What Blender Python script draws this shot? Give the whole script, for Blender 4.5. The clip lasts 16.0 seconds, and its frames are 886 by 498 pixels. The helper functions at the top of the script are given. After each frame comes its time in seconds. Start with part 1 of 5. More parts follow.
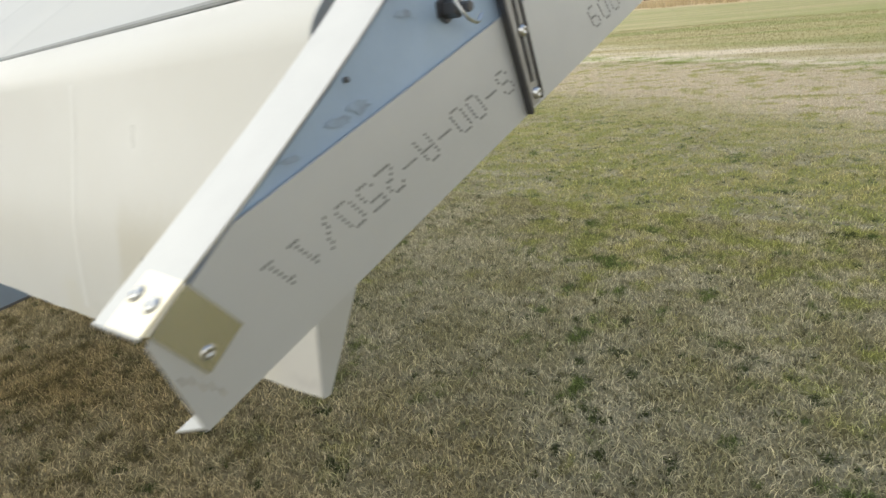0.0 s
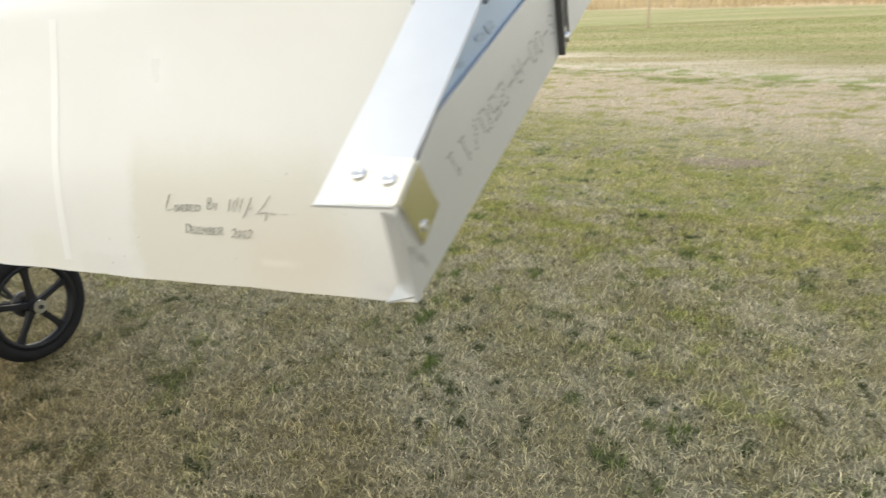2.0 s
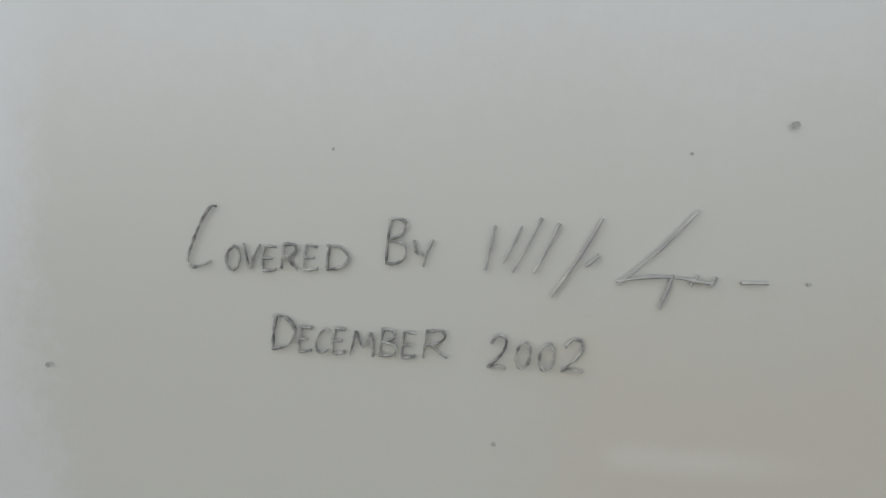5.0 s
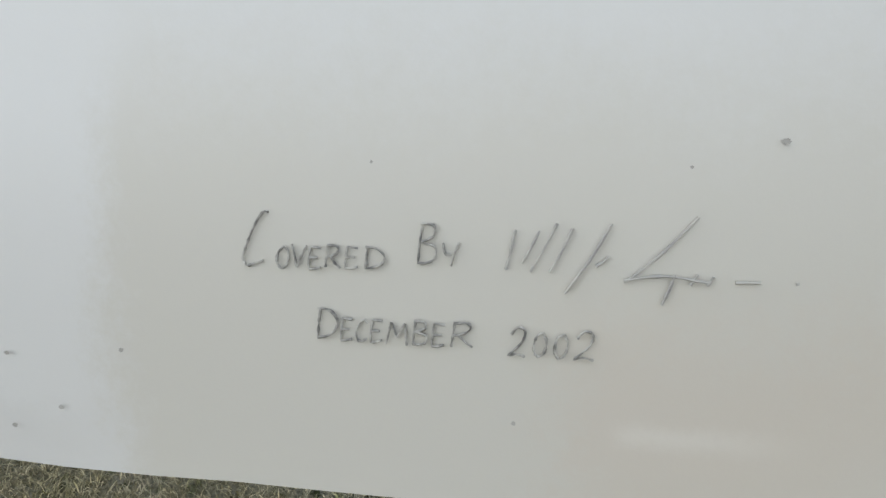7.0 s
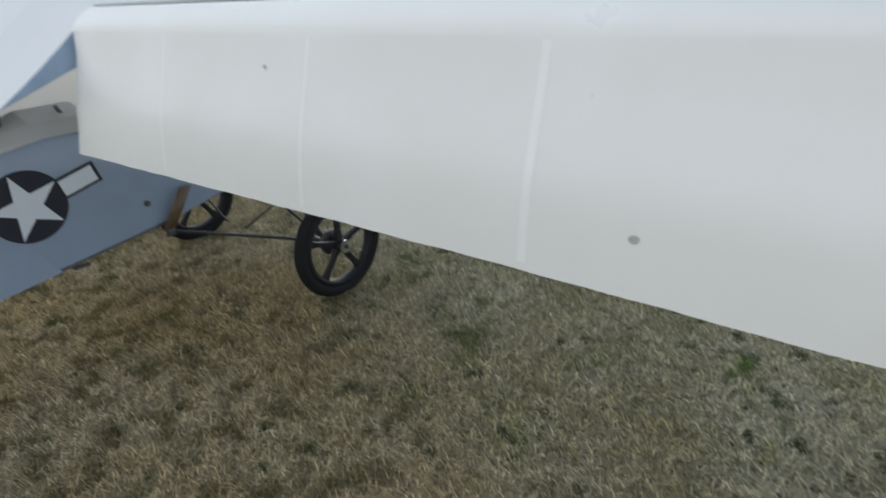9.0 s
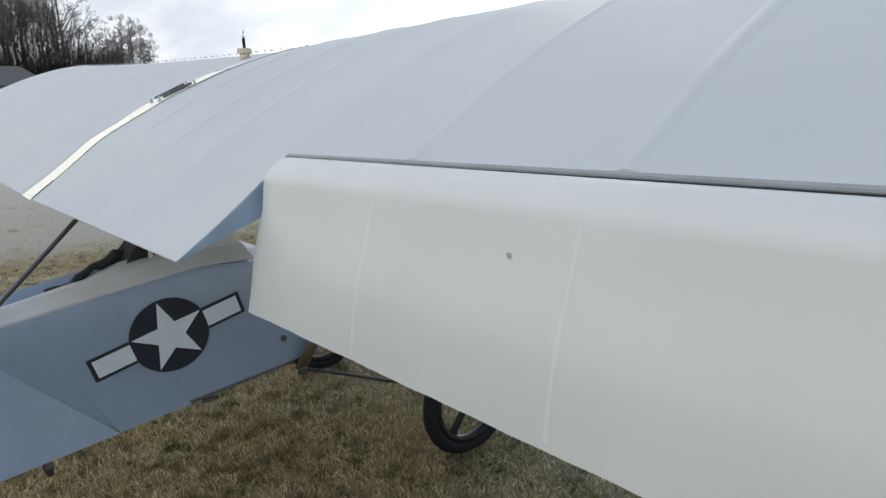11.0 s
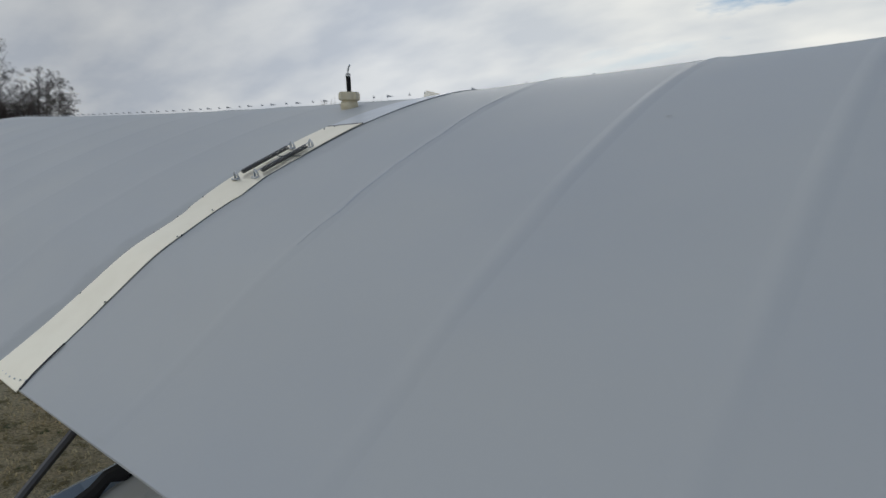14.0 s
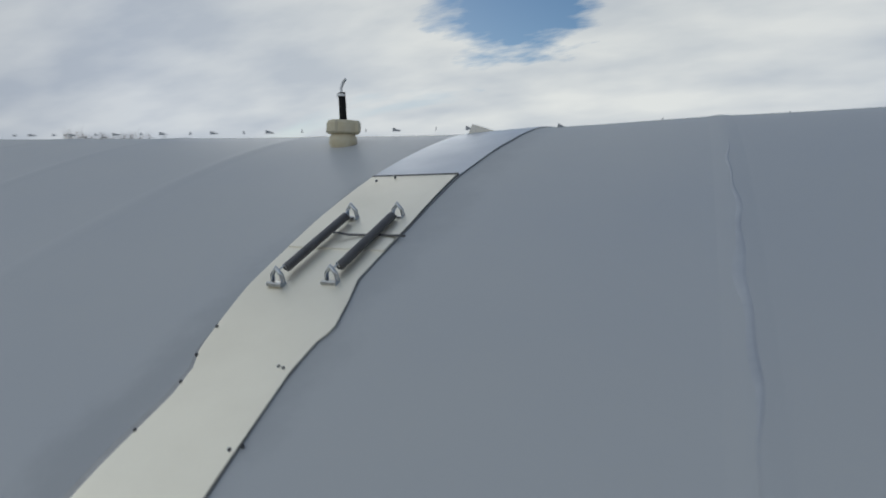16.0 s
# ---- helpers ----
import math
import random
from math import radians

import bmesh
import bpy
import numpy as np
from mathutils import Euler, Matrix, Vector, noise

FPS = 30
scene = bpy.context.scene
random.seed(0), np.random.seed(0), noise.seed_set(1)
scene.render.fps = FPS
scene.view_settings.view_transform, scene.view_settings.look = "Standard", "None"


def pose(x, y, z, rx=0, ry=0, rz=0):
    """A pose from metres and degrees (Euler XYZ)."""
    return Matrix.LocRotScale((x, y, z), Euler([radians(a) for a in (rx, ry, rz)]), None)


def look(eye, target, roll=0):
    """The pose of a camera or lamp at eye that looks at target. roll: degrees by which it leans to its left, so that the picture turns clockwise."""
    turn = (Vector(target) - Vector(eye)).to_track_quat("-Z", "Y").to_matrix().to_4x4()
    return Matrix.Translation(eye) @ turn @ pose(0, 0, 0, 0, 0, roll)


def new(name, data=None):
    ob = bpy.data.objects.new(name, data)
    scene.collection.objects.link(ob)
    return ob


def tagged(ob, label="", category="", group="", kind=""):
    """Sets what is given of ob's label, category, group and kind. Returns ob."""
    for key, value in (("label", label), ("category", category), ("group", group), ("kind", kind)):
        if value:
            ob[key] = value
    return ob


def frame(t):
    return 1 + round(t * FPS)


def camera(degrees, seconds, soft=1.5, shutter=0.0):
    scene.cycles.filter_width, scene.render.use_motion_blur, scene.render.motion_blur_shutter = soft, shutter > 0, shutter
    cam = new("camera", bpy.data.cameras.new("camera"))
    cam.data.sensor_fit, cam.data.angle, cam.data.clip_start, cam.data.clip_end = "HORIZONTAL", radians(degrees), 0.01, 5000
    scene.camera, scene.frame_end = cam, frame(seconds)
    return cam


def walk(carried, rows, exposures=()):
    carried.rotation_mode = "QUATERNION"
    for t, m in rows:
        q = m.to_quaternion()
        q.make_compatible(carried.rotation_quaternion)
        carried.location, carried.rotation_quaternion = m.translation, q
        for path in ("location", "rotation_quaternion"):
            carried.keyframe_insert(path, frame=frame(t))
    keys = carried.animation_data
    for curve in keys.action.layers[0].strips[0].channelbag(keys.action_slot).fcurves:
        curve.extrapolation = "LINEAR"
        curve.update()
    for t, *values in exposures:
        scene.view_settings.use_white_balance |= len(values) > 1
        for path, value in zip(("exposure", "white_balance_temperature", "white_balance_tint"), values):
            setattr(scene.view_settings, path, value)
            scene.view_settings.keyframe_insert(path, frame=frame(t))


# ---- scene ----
EXPOSURES = [(0, 0.37, 6700, 6), (1.0, 0.44, 6750, 8), (1.5, 0.43, 6750, 8), (2.0, 0.7, 6700, 7), (2.5, 0.68, 6650, 6), (3.0, 0.42, 6450, 8), (3.5, 0.2, 6150, 9), (4.5, -0.18, 5900, 9), (7.0, 0.20, 5850, 9), (8.0, 0.26, 5800, 9), (8.5, 0.18, 5800, 9),
             (9.7, 0.05, 5850, 8), (12.0, -0.44, 5900, 8), (13.5, -1.03, 5900, 8), (14.5, -1.17, 5800, 8), (15.0, -1.19, 5850, 8), (15.5, -1.22, 5750, 8), (16, -1.32, 5650, 7)]
CLOUD_SIDE, CLOUD_FRONT, CLOUD_BEHIND, SKY_STRENGTH = 8.6, 15.2, 7.0, 0.1
cam = camera(66.0, 16.0, 1.4, 0.35)
PATH = [
    (0, (0.32, -0.225, 1.447), (-0.95, 1.183, 0.811), -6.8),
    (0.5, (0.314, -0.337, 1.449), (-0.926, 1.091, 0.799), -2.8),
    (0.7, (0.317, -0.34, 1.443), (-0.921, 1.078, 0.768), -0.9),
    (1, (0.331, -0.312, 1.445), (-0.934, 1.074, 0.754), -2.2),
    (1.5, (0.321, -0.284, 1.436), (-0.737, 1.267, 0.749), -1.1),
    (2, (0.202, -0.382, 1.426), (-0.592, 1.32, 0.739), -3.4),
    (2.3, (0.114, -0.415, 1.407), (-0.527, 1.371, 0.775), -0.5),
    (2.5, (0.07, -0.395, 1.412), (-0.501, 1.403, 0.749), -2.0),
    (2.7, (0.018, -0.375, 1.395), (-0.443, 1.457, 0.737), -0.0),
    (3, (-0.043, -0.292, 1.384), (-0.553, 1.512, 0.687), -2.9),
    (3.5, (-0.097, -0.219, 1.359), (-0.563, 1.628, 0.749), -0.9),
    (4, (-0.128, -0.163, 1.34), (-0.479, 1.708, 0.725), -0.3),
    (4.5, (-0.149, -0.125, 1.326), (-0.404, 1.777, 0.762), 1.7),
    (7, (-0.147, -0.14, 1.336), (-0.473, 1.729, 0.704), 1.0),
    (7.5, (-0.177, -0.261, 1.366), (-0.626, 1.614, 0.833), 1.7),
    (8, (-0.25, -0.37, 1.451), (-0.998, 1.363, 0.791), -0.9),
    (8.3, (-0.295, -0.415, 1.472), (-1.21, 1.182, 0.688), -3.4),
    (8.5, (-0.317, -0.435, 1.478), (-1.281, 1.099, 0.630), -4.0),
    (8.8, (-0.347, -0.479, 1.495), (-1.453, 0.935, 0.613), -2.9),
    (9, (-0.361, -0.498, 1.496), (-1.563, 0.879, 0.684), -2.6),
    (9.2, (-0.369, -0.523, 1.51), (-1.656, 0.827, 0.788), -2.9),
    (9.5, (-0.383, -0.545, 1.52), (-1.777, 0.748, 0.899), -1.3),
    (9.7, (-0.398, -0.56, 1.526), (-1.847, 0.703, 0.973), -0.6),
    (11.8, (-0.968, -0.396, 1.527), (-2.451, 0.88, 1.113), -0.3),
    (12, (-1.072, -0.413, 1.528), (-2.491, 0.938, 1.124), -1.0),
    (12.5, (-1.312, -0.42, 1.553), (-2.665, 1.006, 1.184), -0.6),
    (13, (-1.531, -0.364, 1.556), (-2.941, 1.027, 1.281), -1.0),
    (13.5, (-1.655, -0.313, 1.57), (-3.136, 1.005, 1.307), 0.5),
    (14, (-1.882, -0.341, 1.551), (-3.249, 1.091, 1.267), 0.5),
    (14.5, (-2.106, -0.364, 1.553), (-3.385, 1.137, 1.222), 1.7),
    (15, (-2.323, -0.279, 1.559), (-3.547, 1.271, 1.248), -1.4),
    (15.5, (-2.469, -0.204, 1.567), (-3.597, 1.425, 1.297), 0.6),
    (16, (-2.634, -0.187, 1.581), (-3.464, 1.625, 1.421), 1.5),
]
walk(cam, [(t, look(eye, target, roll)) for t, eye, target, roll in PATH], EXPOSURES)

# ---- light: low winter sun behind broken cloud, ahead and to the left of the aircraft ----
SUN_AZ, SUN_EL = radians(35), radians(12)
sun_way = Vector((-math.sin(SUN_AZ) * math.cos(SUN_EL), math.cos(SUN_AZ) * math.cos(SUN_EL), math.sin(SUN_EL)))
sun = new("sun", bpy.data.lights.new("sun", "SUN"))
sun.data.energy, sun.data.angle, sun.data.color = 0.7, radians(24), (1.0, 0.9, 0.76)
sun.matrix_world = look(sun_way * 50, (0, 0, 0))


def link(nt, a, b):
    nt.links.new(a, b)


def build_world():
    w = bpy.data.worlds.new("sky")
    scene.world = w
    w.use_nodes = True
    nt = w.node_tree
    N = nt.nodes
    bg = N["Background"]
    sky = N.new("ShaderNodeTexSky")
    sky.sky_type, sky.sun_disc = "NISHITA", False
    sky.dust_density, sky.air_density, sky.ozone_density = 0.1, 0.9, 2.0
    sky.sun_elevation, sky.sun_rotation = SUN_EL, -SUN_AZ
    geo = N.new("ShaderNodeTexCoord")
    sep = N.new("ShaderNodeSeparateXYZ")
    link(nt, geo.outputs["Generated"], sep.inputs[0])
    # cloud deck: the view direction carried onto a level sheet
    hz = N.new("ShaderNodeMath"); hz.operation = "ADD"; hz.inputs[1].default_value = 0.30
    link(nt, sep.outputs["Z"], hz.inputs[0])
    mx = N.new("ShaderNodeMath"); mx.operation = "MAXIMUM"; mx.inputs[1].default_value = 0.05
    link(nt, hz.outputs[0], mx.inputs[0])
    comb = N.new("ShaderNodeCombineXYZ")
    for ax in "XY":
        d = N.new("ShaderNodeMath"); d.operation = "DIVIDE"
        link(nt, sep.outputs[ax], d.inputs[0]); link(nt, mx.outputs[0], d.inputs[1])
        link(nt, d.outputs[0], comb.inputs[ax])
    n1 = N.new("ShaderNodeTexNoise")
    n1.inputs["Scale"].default_value, n1.inputs["Detail"].default_value = 1.15, 7
    n1.inputs["Roughness"].default_value, n1.inputs["Distortion"].default_value = 0.55, 0.35
    shift = N.new("ShaderNodeMapping"); shift.inputs["Location"].default_value = (3.1, 0.4, 0)
    shift.inputs["Scale"].default_value = (0.75, 1.3, 1)
    link(nt, comb.outputs[0], shift.inputs[0]); link(nt, shift.outputs[0], n1.inputs["Vector"])
    cover = N.new("ShaderNodeValToRGB")
    cover.color_ramp.elements[0].position, cover.color_ramp.elements[1].position = 0.29, 0.43
    # one opening in the cloud, beside the sun
    hole = N.new("ShaderNodeVectorMath"); hole.operation = "DOT_PRODUCT"
    link(nt, geo.outputs["Generated"], hole.inputs[0]); hole.inputs[1].default_value = (-0.322, 0.895, 0.310)
    hr = N.new("ShaderNodeMapRange"); hr.interpolation_type = "SMOOTHSTEP"
    hr.inputs["From Min"].default_value, hr.inputs["From Max"].default_value = 0.984, 1.0
    hr.inputs["To Min"].default_value, hr.inputs["To Max"].default_value = 0.09, -0.22
    ragged = N.new("ShaderNodeTexNoise"); ragged.inputs["Scale"].default_value, ragged.inputs["Detail"].default_value, ragged.inputs["Roughness"].default_value = 9, 6, 0.6
    link(nt, shift.outputs[0], ragged.inputs["Vector"])
    torn = N.new("ShaderNodeMath"); torn.operation = "MULTIPLY_ADD"; torn.inputs[1].default_value = 0.016
    link(nt, ragged.outputs["Fac"], torn.inputs[0]); link(nt, hole.outputs["Value"], torn.inputs[2])
    calm = N.new("ShaderNodeMath"); calm.operation = "SUBTRACT"; calm.inputs[1].default_value = 0.008
    link(nt, torn.outputs[0], calm.inputs[0]); link(nt, calm.outputs[0], hr.inputs[0])
    lean = N.new("ShaderNodeMath"); lean.operation = "ADD"
    link(nt, n1.outputs["Fac"], lean.inputs[0]); link(nt, hr.outputs[0], lean.inputs[1])
    link(nt, lean.outputs[0], cover.inputs[0])
    tone = N.new("ShaderNodeValToRGB")
    e = tone.color_ramp.elements
    e[0].position, e[0].color = 0.36, (1.16, 1.14, 1.09, 1)
    e[1].position, e[1].color = 0.64, (0.84, 0.865, 0.90, 1)
    n2 = N.new("ShaderNodeTexNoise")
    n2.inputs["Scale"].default_value, n2.inputs["Detail"].default_value, n2.inputs["Roughness"].default_value = 2.6, 8, 0.5
    link(nt, shift.outputs[0], n2.inputs["Vector"]); link(nt, n2.outputs["Fac"], tone.inputs[0])
    # cloud is brighter towards the sun
    dot = N.new("ShaderNodeVectorMath"); dot.operation = "DOT_PRODUCT"
    nrm = N.new("ShaderNodeVectorMath"); nrm.operation = "NORMALIZE"
    link(nt, geo.outputs["Generated"], nrm.inputs[0]); link(nt, nrm.outputs[0], dot.inputs[0])
    dot.inputs[1].default_value = (-0.23, 0.94, 0.26)
    glow = N.new("ShaderNodeMapRange")
    glow.inputs["From Min"].default_value, glow.inputs["From Max"].default_value = 0.55, 1.0
    glow.inputs["To Min"].default_value, glow.inputs["To Max"].default_value = CLOUD_SIDE, CLOUD_FRONT
    link(nt, dot.outputs["Value"], glow.inputs[0])
    warm = N.new("ShaderNodeMapRange")
    warm.inputs["From Min"].default_value, warm.inputs["From Max"].default_value = 0.82, 1.0
    link(nt, dot.outputs["Value"], warm.inputs[0])
    wmix = N.new("ShaderNodeMix"); wmix.data_type = "RGBA"
    wmix.inputs[6].default_value, wmix.inputs[7].default_value = (1.01, 0.985, 0.965, 1), (1.06, 1.0, 0.90, 1)
    link(nt, warm.outputs[0], wmix.inputs[0])
    anti = N.new("ShaderNodeVectorMath"); anti.operation = "DOT_PRODUCT"
    link(nt, nrm.outputs[0], anti.inputs[0]); anti.inputs[1].default_value = (-0.36, -0.62, 0.697)
    cream = N.new("ShaderNodeMapRange"); cream.inputs["From Min"].default_value, cream.inputs["From Max"].default_value = 0.3, 0.95
    link(nt, anti.outputs["Value"], cream.inputs[0])
    amix = N.new("ShaderNodeMix"); amix.data_type = "RGBA"; amix.inputs[7].default_value = (1.02, 1.0, 0.96, 1)
    link(nt, cream.outputs[0], amix.inputs[0]); link(nt, wmix.outputs[2], amix.inputs[6])
    cm = N.new("ShaderNodeVectorMath"); cm.operation = "MULTIPLY"
    link(nt, tone.outputs[0], cm.inputs[0]); link(nt, amix.outputs[2], cm.inputs[1])
    # thin bright cloud opposite the sun
    lit = N.new("ShaderNodeMapRange"); lit.interpolation_type = "SMOOTHSTEP"
    lit.inputs["From Min"].default_value, lit.inputs["From Max"].default_value = 0.15, 0.95
    lit.inputs["To Min"].default_value, lit.inputs["To Max"].default_value = 0.0, CLOUD_BEHIND
    link(nt, anti.outputs["Value"], lit.inputs[0])
    level = N.new("ShaderNodeMath"); level.operation = "ADD"
    link(nt, glow.outputs[0], level.inputs[0]); link(nt, lit.outputs[0], level.inputs[1])
    # the deck brightens and warms towards the horizon
    low = N.new("ShaderNodeMapRange"); low.interpolation_type = "SMOOTHSTEP"
    low.inputs["From Min"].default_value, low.inputs["From Max"].default_value = 0.40, 0.02
    low.inputs["To Min"].default_value, low.inputs["To Max"].default_value = 0.0, 1.7
    link(nt, sep.outputs["Z"], low.inputs[0])
    deck = N.new("ShaderNodeMath"); deck.operation = "ADD"
    link(nt, level.outputs[0], deck.inputs[0]); link(nt, low.outputs[0], deck.inputs[1])
    sc = N.new("ShaderNodeVectorMath"); sc.operation = "SCALE"
    # the deck is thinner and bluer overhead
    over = N.new("ShaderNodeMapRange"); over.interpolation_type = "SMOOTHSTEP"
    over.inputs["From Min"].default_value, over.inputs["From Max"].default_value = 0.36, 0.88
    high = N.new("ShaderNodeVectorMath"); high.operation = "DOT_PRODUCT"
    link(nt, nrm.outputs[0], high.inputs[0]); high.inputs[1].default_value = (0.44, 0.30, 0.846)
    link(nt, high.outputs["Value"], over.inputs[0])
    omix = N.new("ShaderNodeMix"); omix.data_type = "RGBA"
    omix.inputs[6].default_value, omix.inputs[7].default_value = (1, 1, 1, 1), (0.24, 0.35, 0.56, 1)
    tall = N.new("ShaderNodeMapRange"); tall.interpolation_type = "SMOOTHSTEP"
    tall.inputs["From Min"].default_value, tall.inputs["From Max"].default_value = 0.30, 0.60
    link(nt, sep.outputs["Z"], tall.inputs[0])
    gap = N.new("ShaderNodeMath"); gap.operation = "MULTIPLY"
    link(nt, over.outputs[0], gap.inputs[0]); link(nt, tall.outputs[0], gap.inputs[1]); link(nt, gap.outputs[0], omix.inputs[0])
    om = N.new("ShaderNodeVectorMath"); om.operation = "MULTIPLY"
    link(nt, cm.outputs[0], om.inputs[0]); link(nt, omix.outputs[2], om.inputs[1])
    link(nt, om.outputs[0], sc.inputs[0]); link(nt, deck.outputs[0], sc.inputs["Scale"])
    mixs = N.new("ShaderNodeMix"); mixs.data_type = "RGBA"
    thin = N.new("ShaderNodeVectorMath"); thin.operation = "SCALE"; thin.inputs["Scale"].default_value = 1.5
    link(nt, sky.outputs[0], thin.inputs[0])
    link(nt, cover.outputs[0], mixs.inputs[0]); link(nt, thin.outputs[0], mixs.inputs[6]); link(nt, sc.outputs[0], mixs.inputs[7])
    link(nt, mixs.outputs[2], bg.inputs[0])
    bg.inputs[1].default_value = SKY_STRENGTH


build_world()

# ---- materials ----


def material(name, base, rough=0.5, metal=0.0, alt=None, scale=8.0, amount=0.5, bump=0.0, bump_scale=120.0, rough_var=0.0, coat=0.0, island=0.0, spec=0.5, aniso=None):
    """A surface with broad patches of a second colour, fine grain, and relief."""
    m = bpy.data.materials.new(name)
    m.use_nodes = True
    nt = m.node_tree
    N = nt.nodes
    p = N["Principled BSDF"]
    p.inputs["Roughness"].default_value, p.inputs["Metallic"].default_value = rough, metal
    p.inputs["Coat Weight"].default_value = coat
    p.inputs["Specular IOR Level"].default_value = spec
    tc = N.new("ShaderNodeTexCoord")
    n1 = N.new("ShaderNodeTexNoise")
    n1.inputs["Scale"].default_value, n1.inputs["Detail"].default_value, n1.inputs["Roughness"].default_value = scale, 6, 0.6
    if aniso:
        mp = N.new("ShaderNodeMapping"); mp.inputs["Scale"].default_value = aniso
        link(nt, tc.outputs["Object"], mp.inputs[0]); link(nt, mp.outputs[0], n1.inputs["Vector"])
    else:
        link(nt, tc.outputs["Object"], n1.inputs["Vector"])
    ramp = N.new("ShaderNodeValToRGB")
    ramp.color_ramp.elements[0].position, ramp.color_ramp.elements[1].position = 0.35, 0.7
    link(nt, n1.outputs["Fac"], ramp.inputs[0])
    mul = N.new("ShaderNodeMath"); mul.operation = "MULTIPLY"; mul.inputs[1].default_value = amount
    link(nt, ramp.outputs[0], mul.inputs[0])
    mix = N.new("ShaderNodeMix"); mix.data_type = "RGBA"
    mix.inputs[6].default_value = (*base, 1)
    mix.inputs[7].default_value = (*(alt or [c * 0.75 for c in base]), 1)
    link(nt, mul.outputs[0], mix.inputs[0])
    out = mix.outputs[2]
    if island:
        g = N.new("ShaderNodeNewGeometry")
        hsv = N.new("ShaderNodeHueSaturation")
        mr = N.new("ShaderNodeMapRange")
        mr.inputs["To Min"].default_value, mr.inputs["To Max"].default_value = 1 - island, 1 + island
        link(nt, g.outputs["Random Per Island"], mr.inputs[0]); link(nt, mr.outputs[0], hsv.inputs["Value"])
        link(nt, out, hsv.inputs["Color"])
        out = hsv.outputs[0]
    link(nt, out, p.inputs["Base Color"])
    if rough_var:
        mr = N.new("ShaderNodeMapRange")
        mr.inputs["To Min"].default_value, mr.inputs["To Max"].default_value = max(0.03, rough - rough_var), rough + rough_var
        link(nt, n1.outputs["Fac"], mr.inputs[0]); link(nt, mr.outputs[0], p.inputs["Roughness"])
    if bump:
        n2 = N.new("ShaderNodeTexNoise")
        n2.inputs["Scale"].default_value, n2.inputs["Detail"].default_value = bump_scale, 4
        link(nt, tc.outputs["Object"], n2.inputs["Vector"])
        b = N.new("ShaderNodeBump"); b.inputs["Strength"].default_value, b.inputs["Distance"].default_value = bump, 0.004
        link(nt, n2.outputs["Fac"], b.inputs["Height"]); link(nt, b.outputs[0], p.inputs["Normal"])
    return m


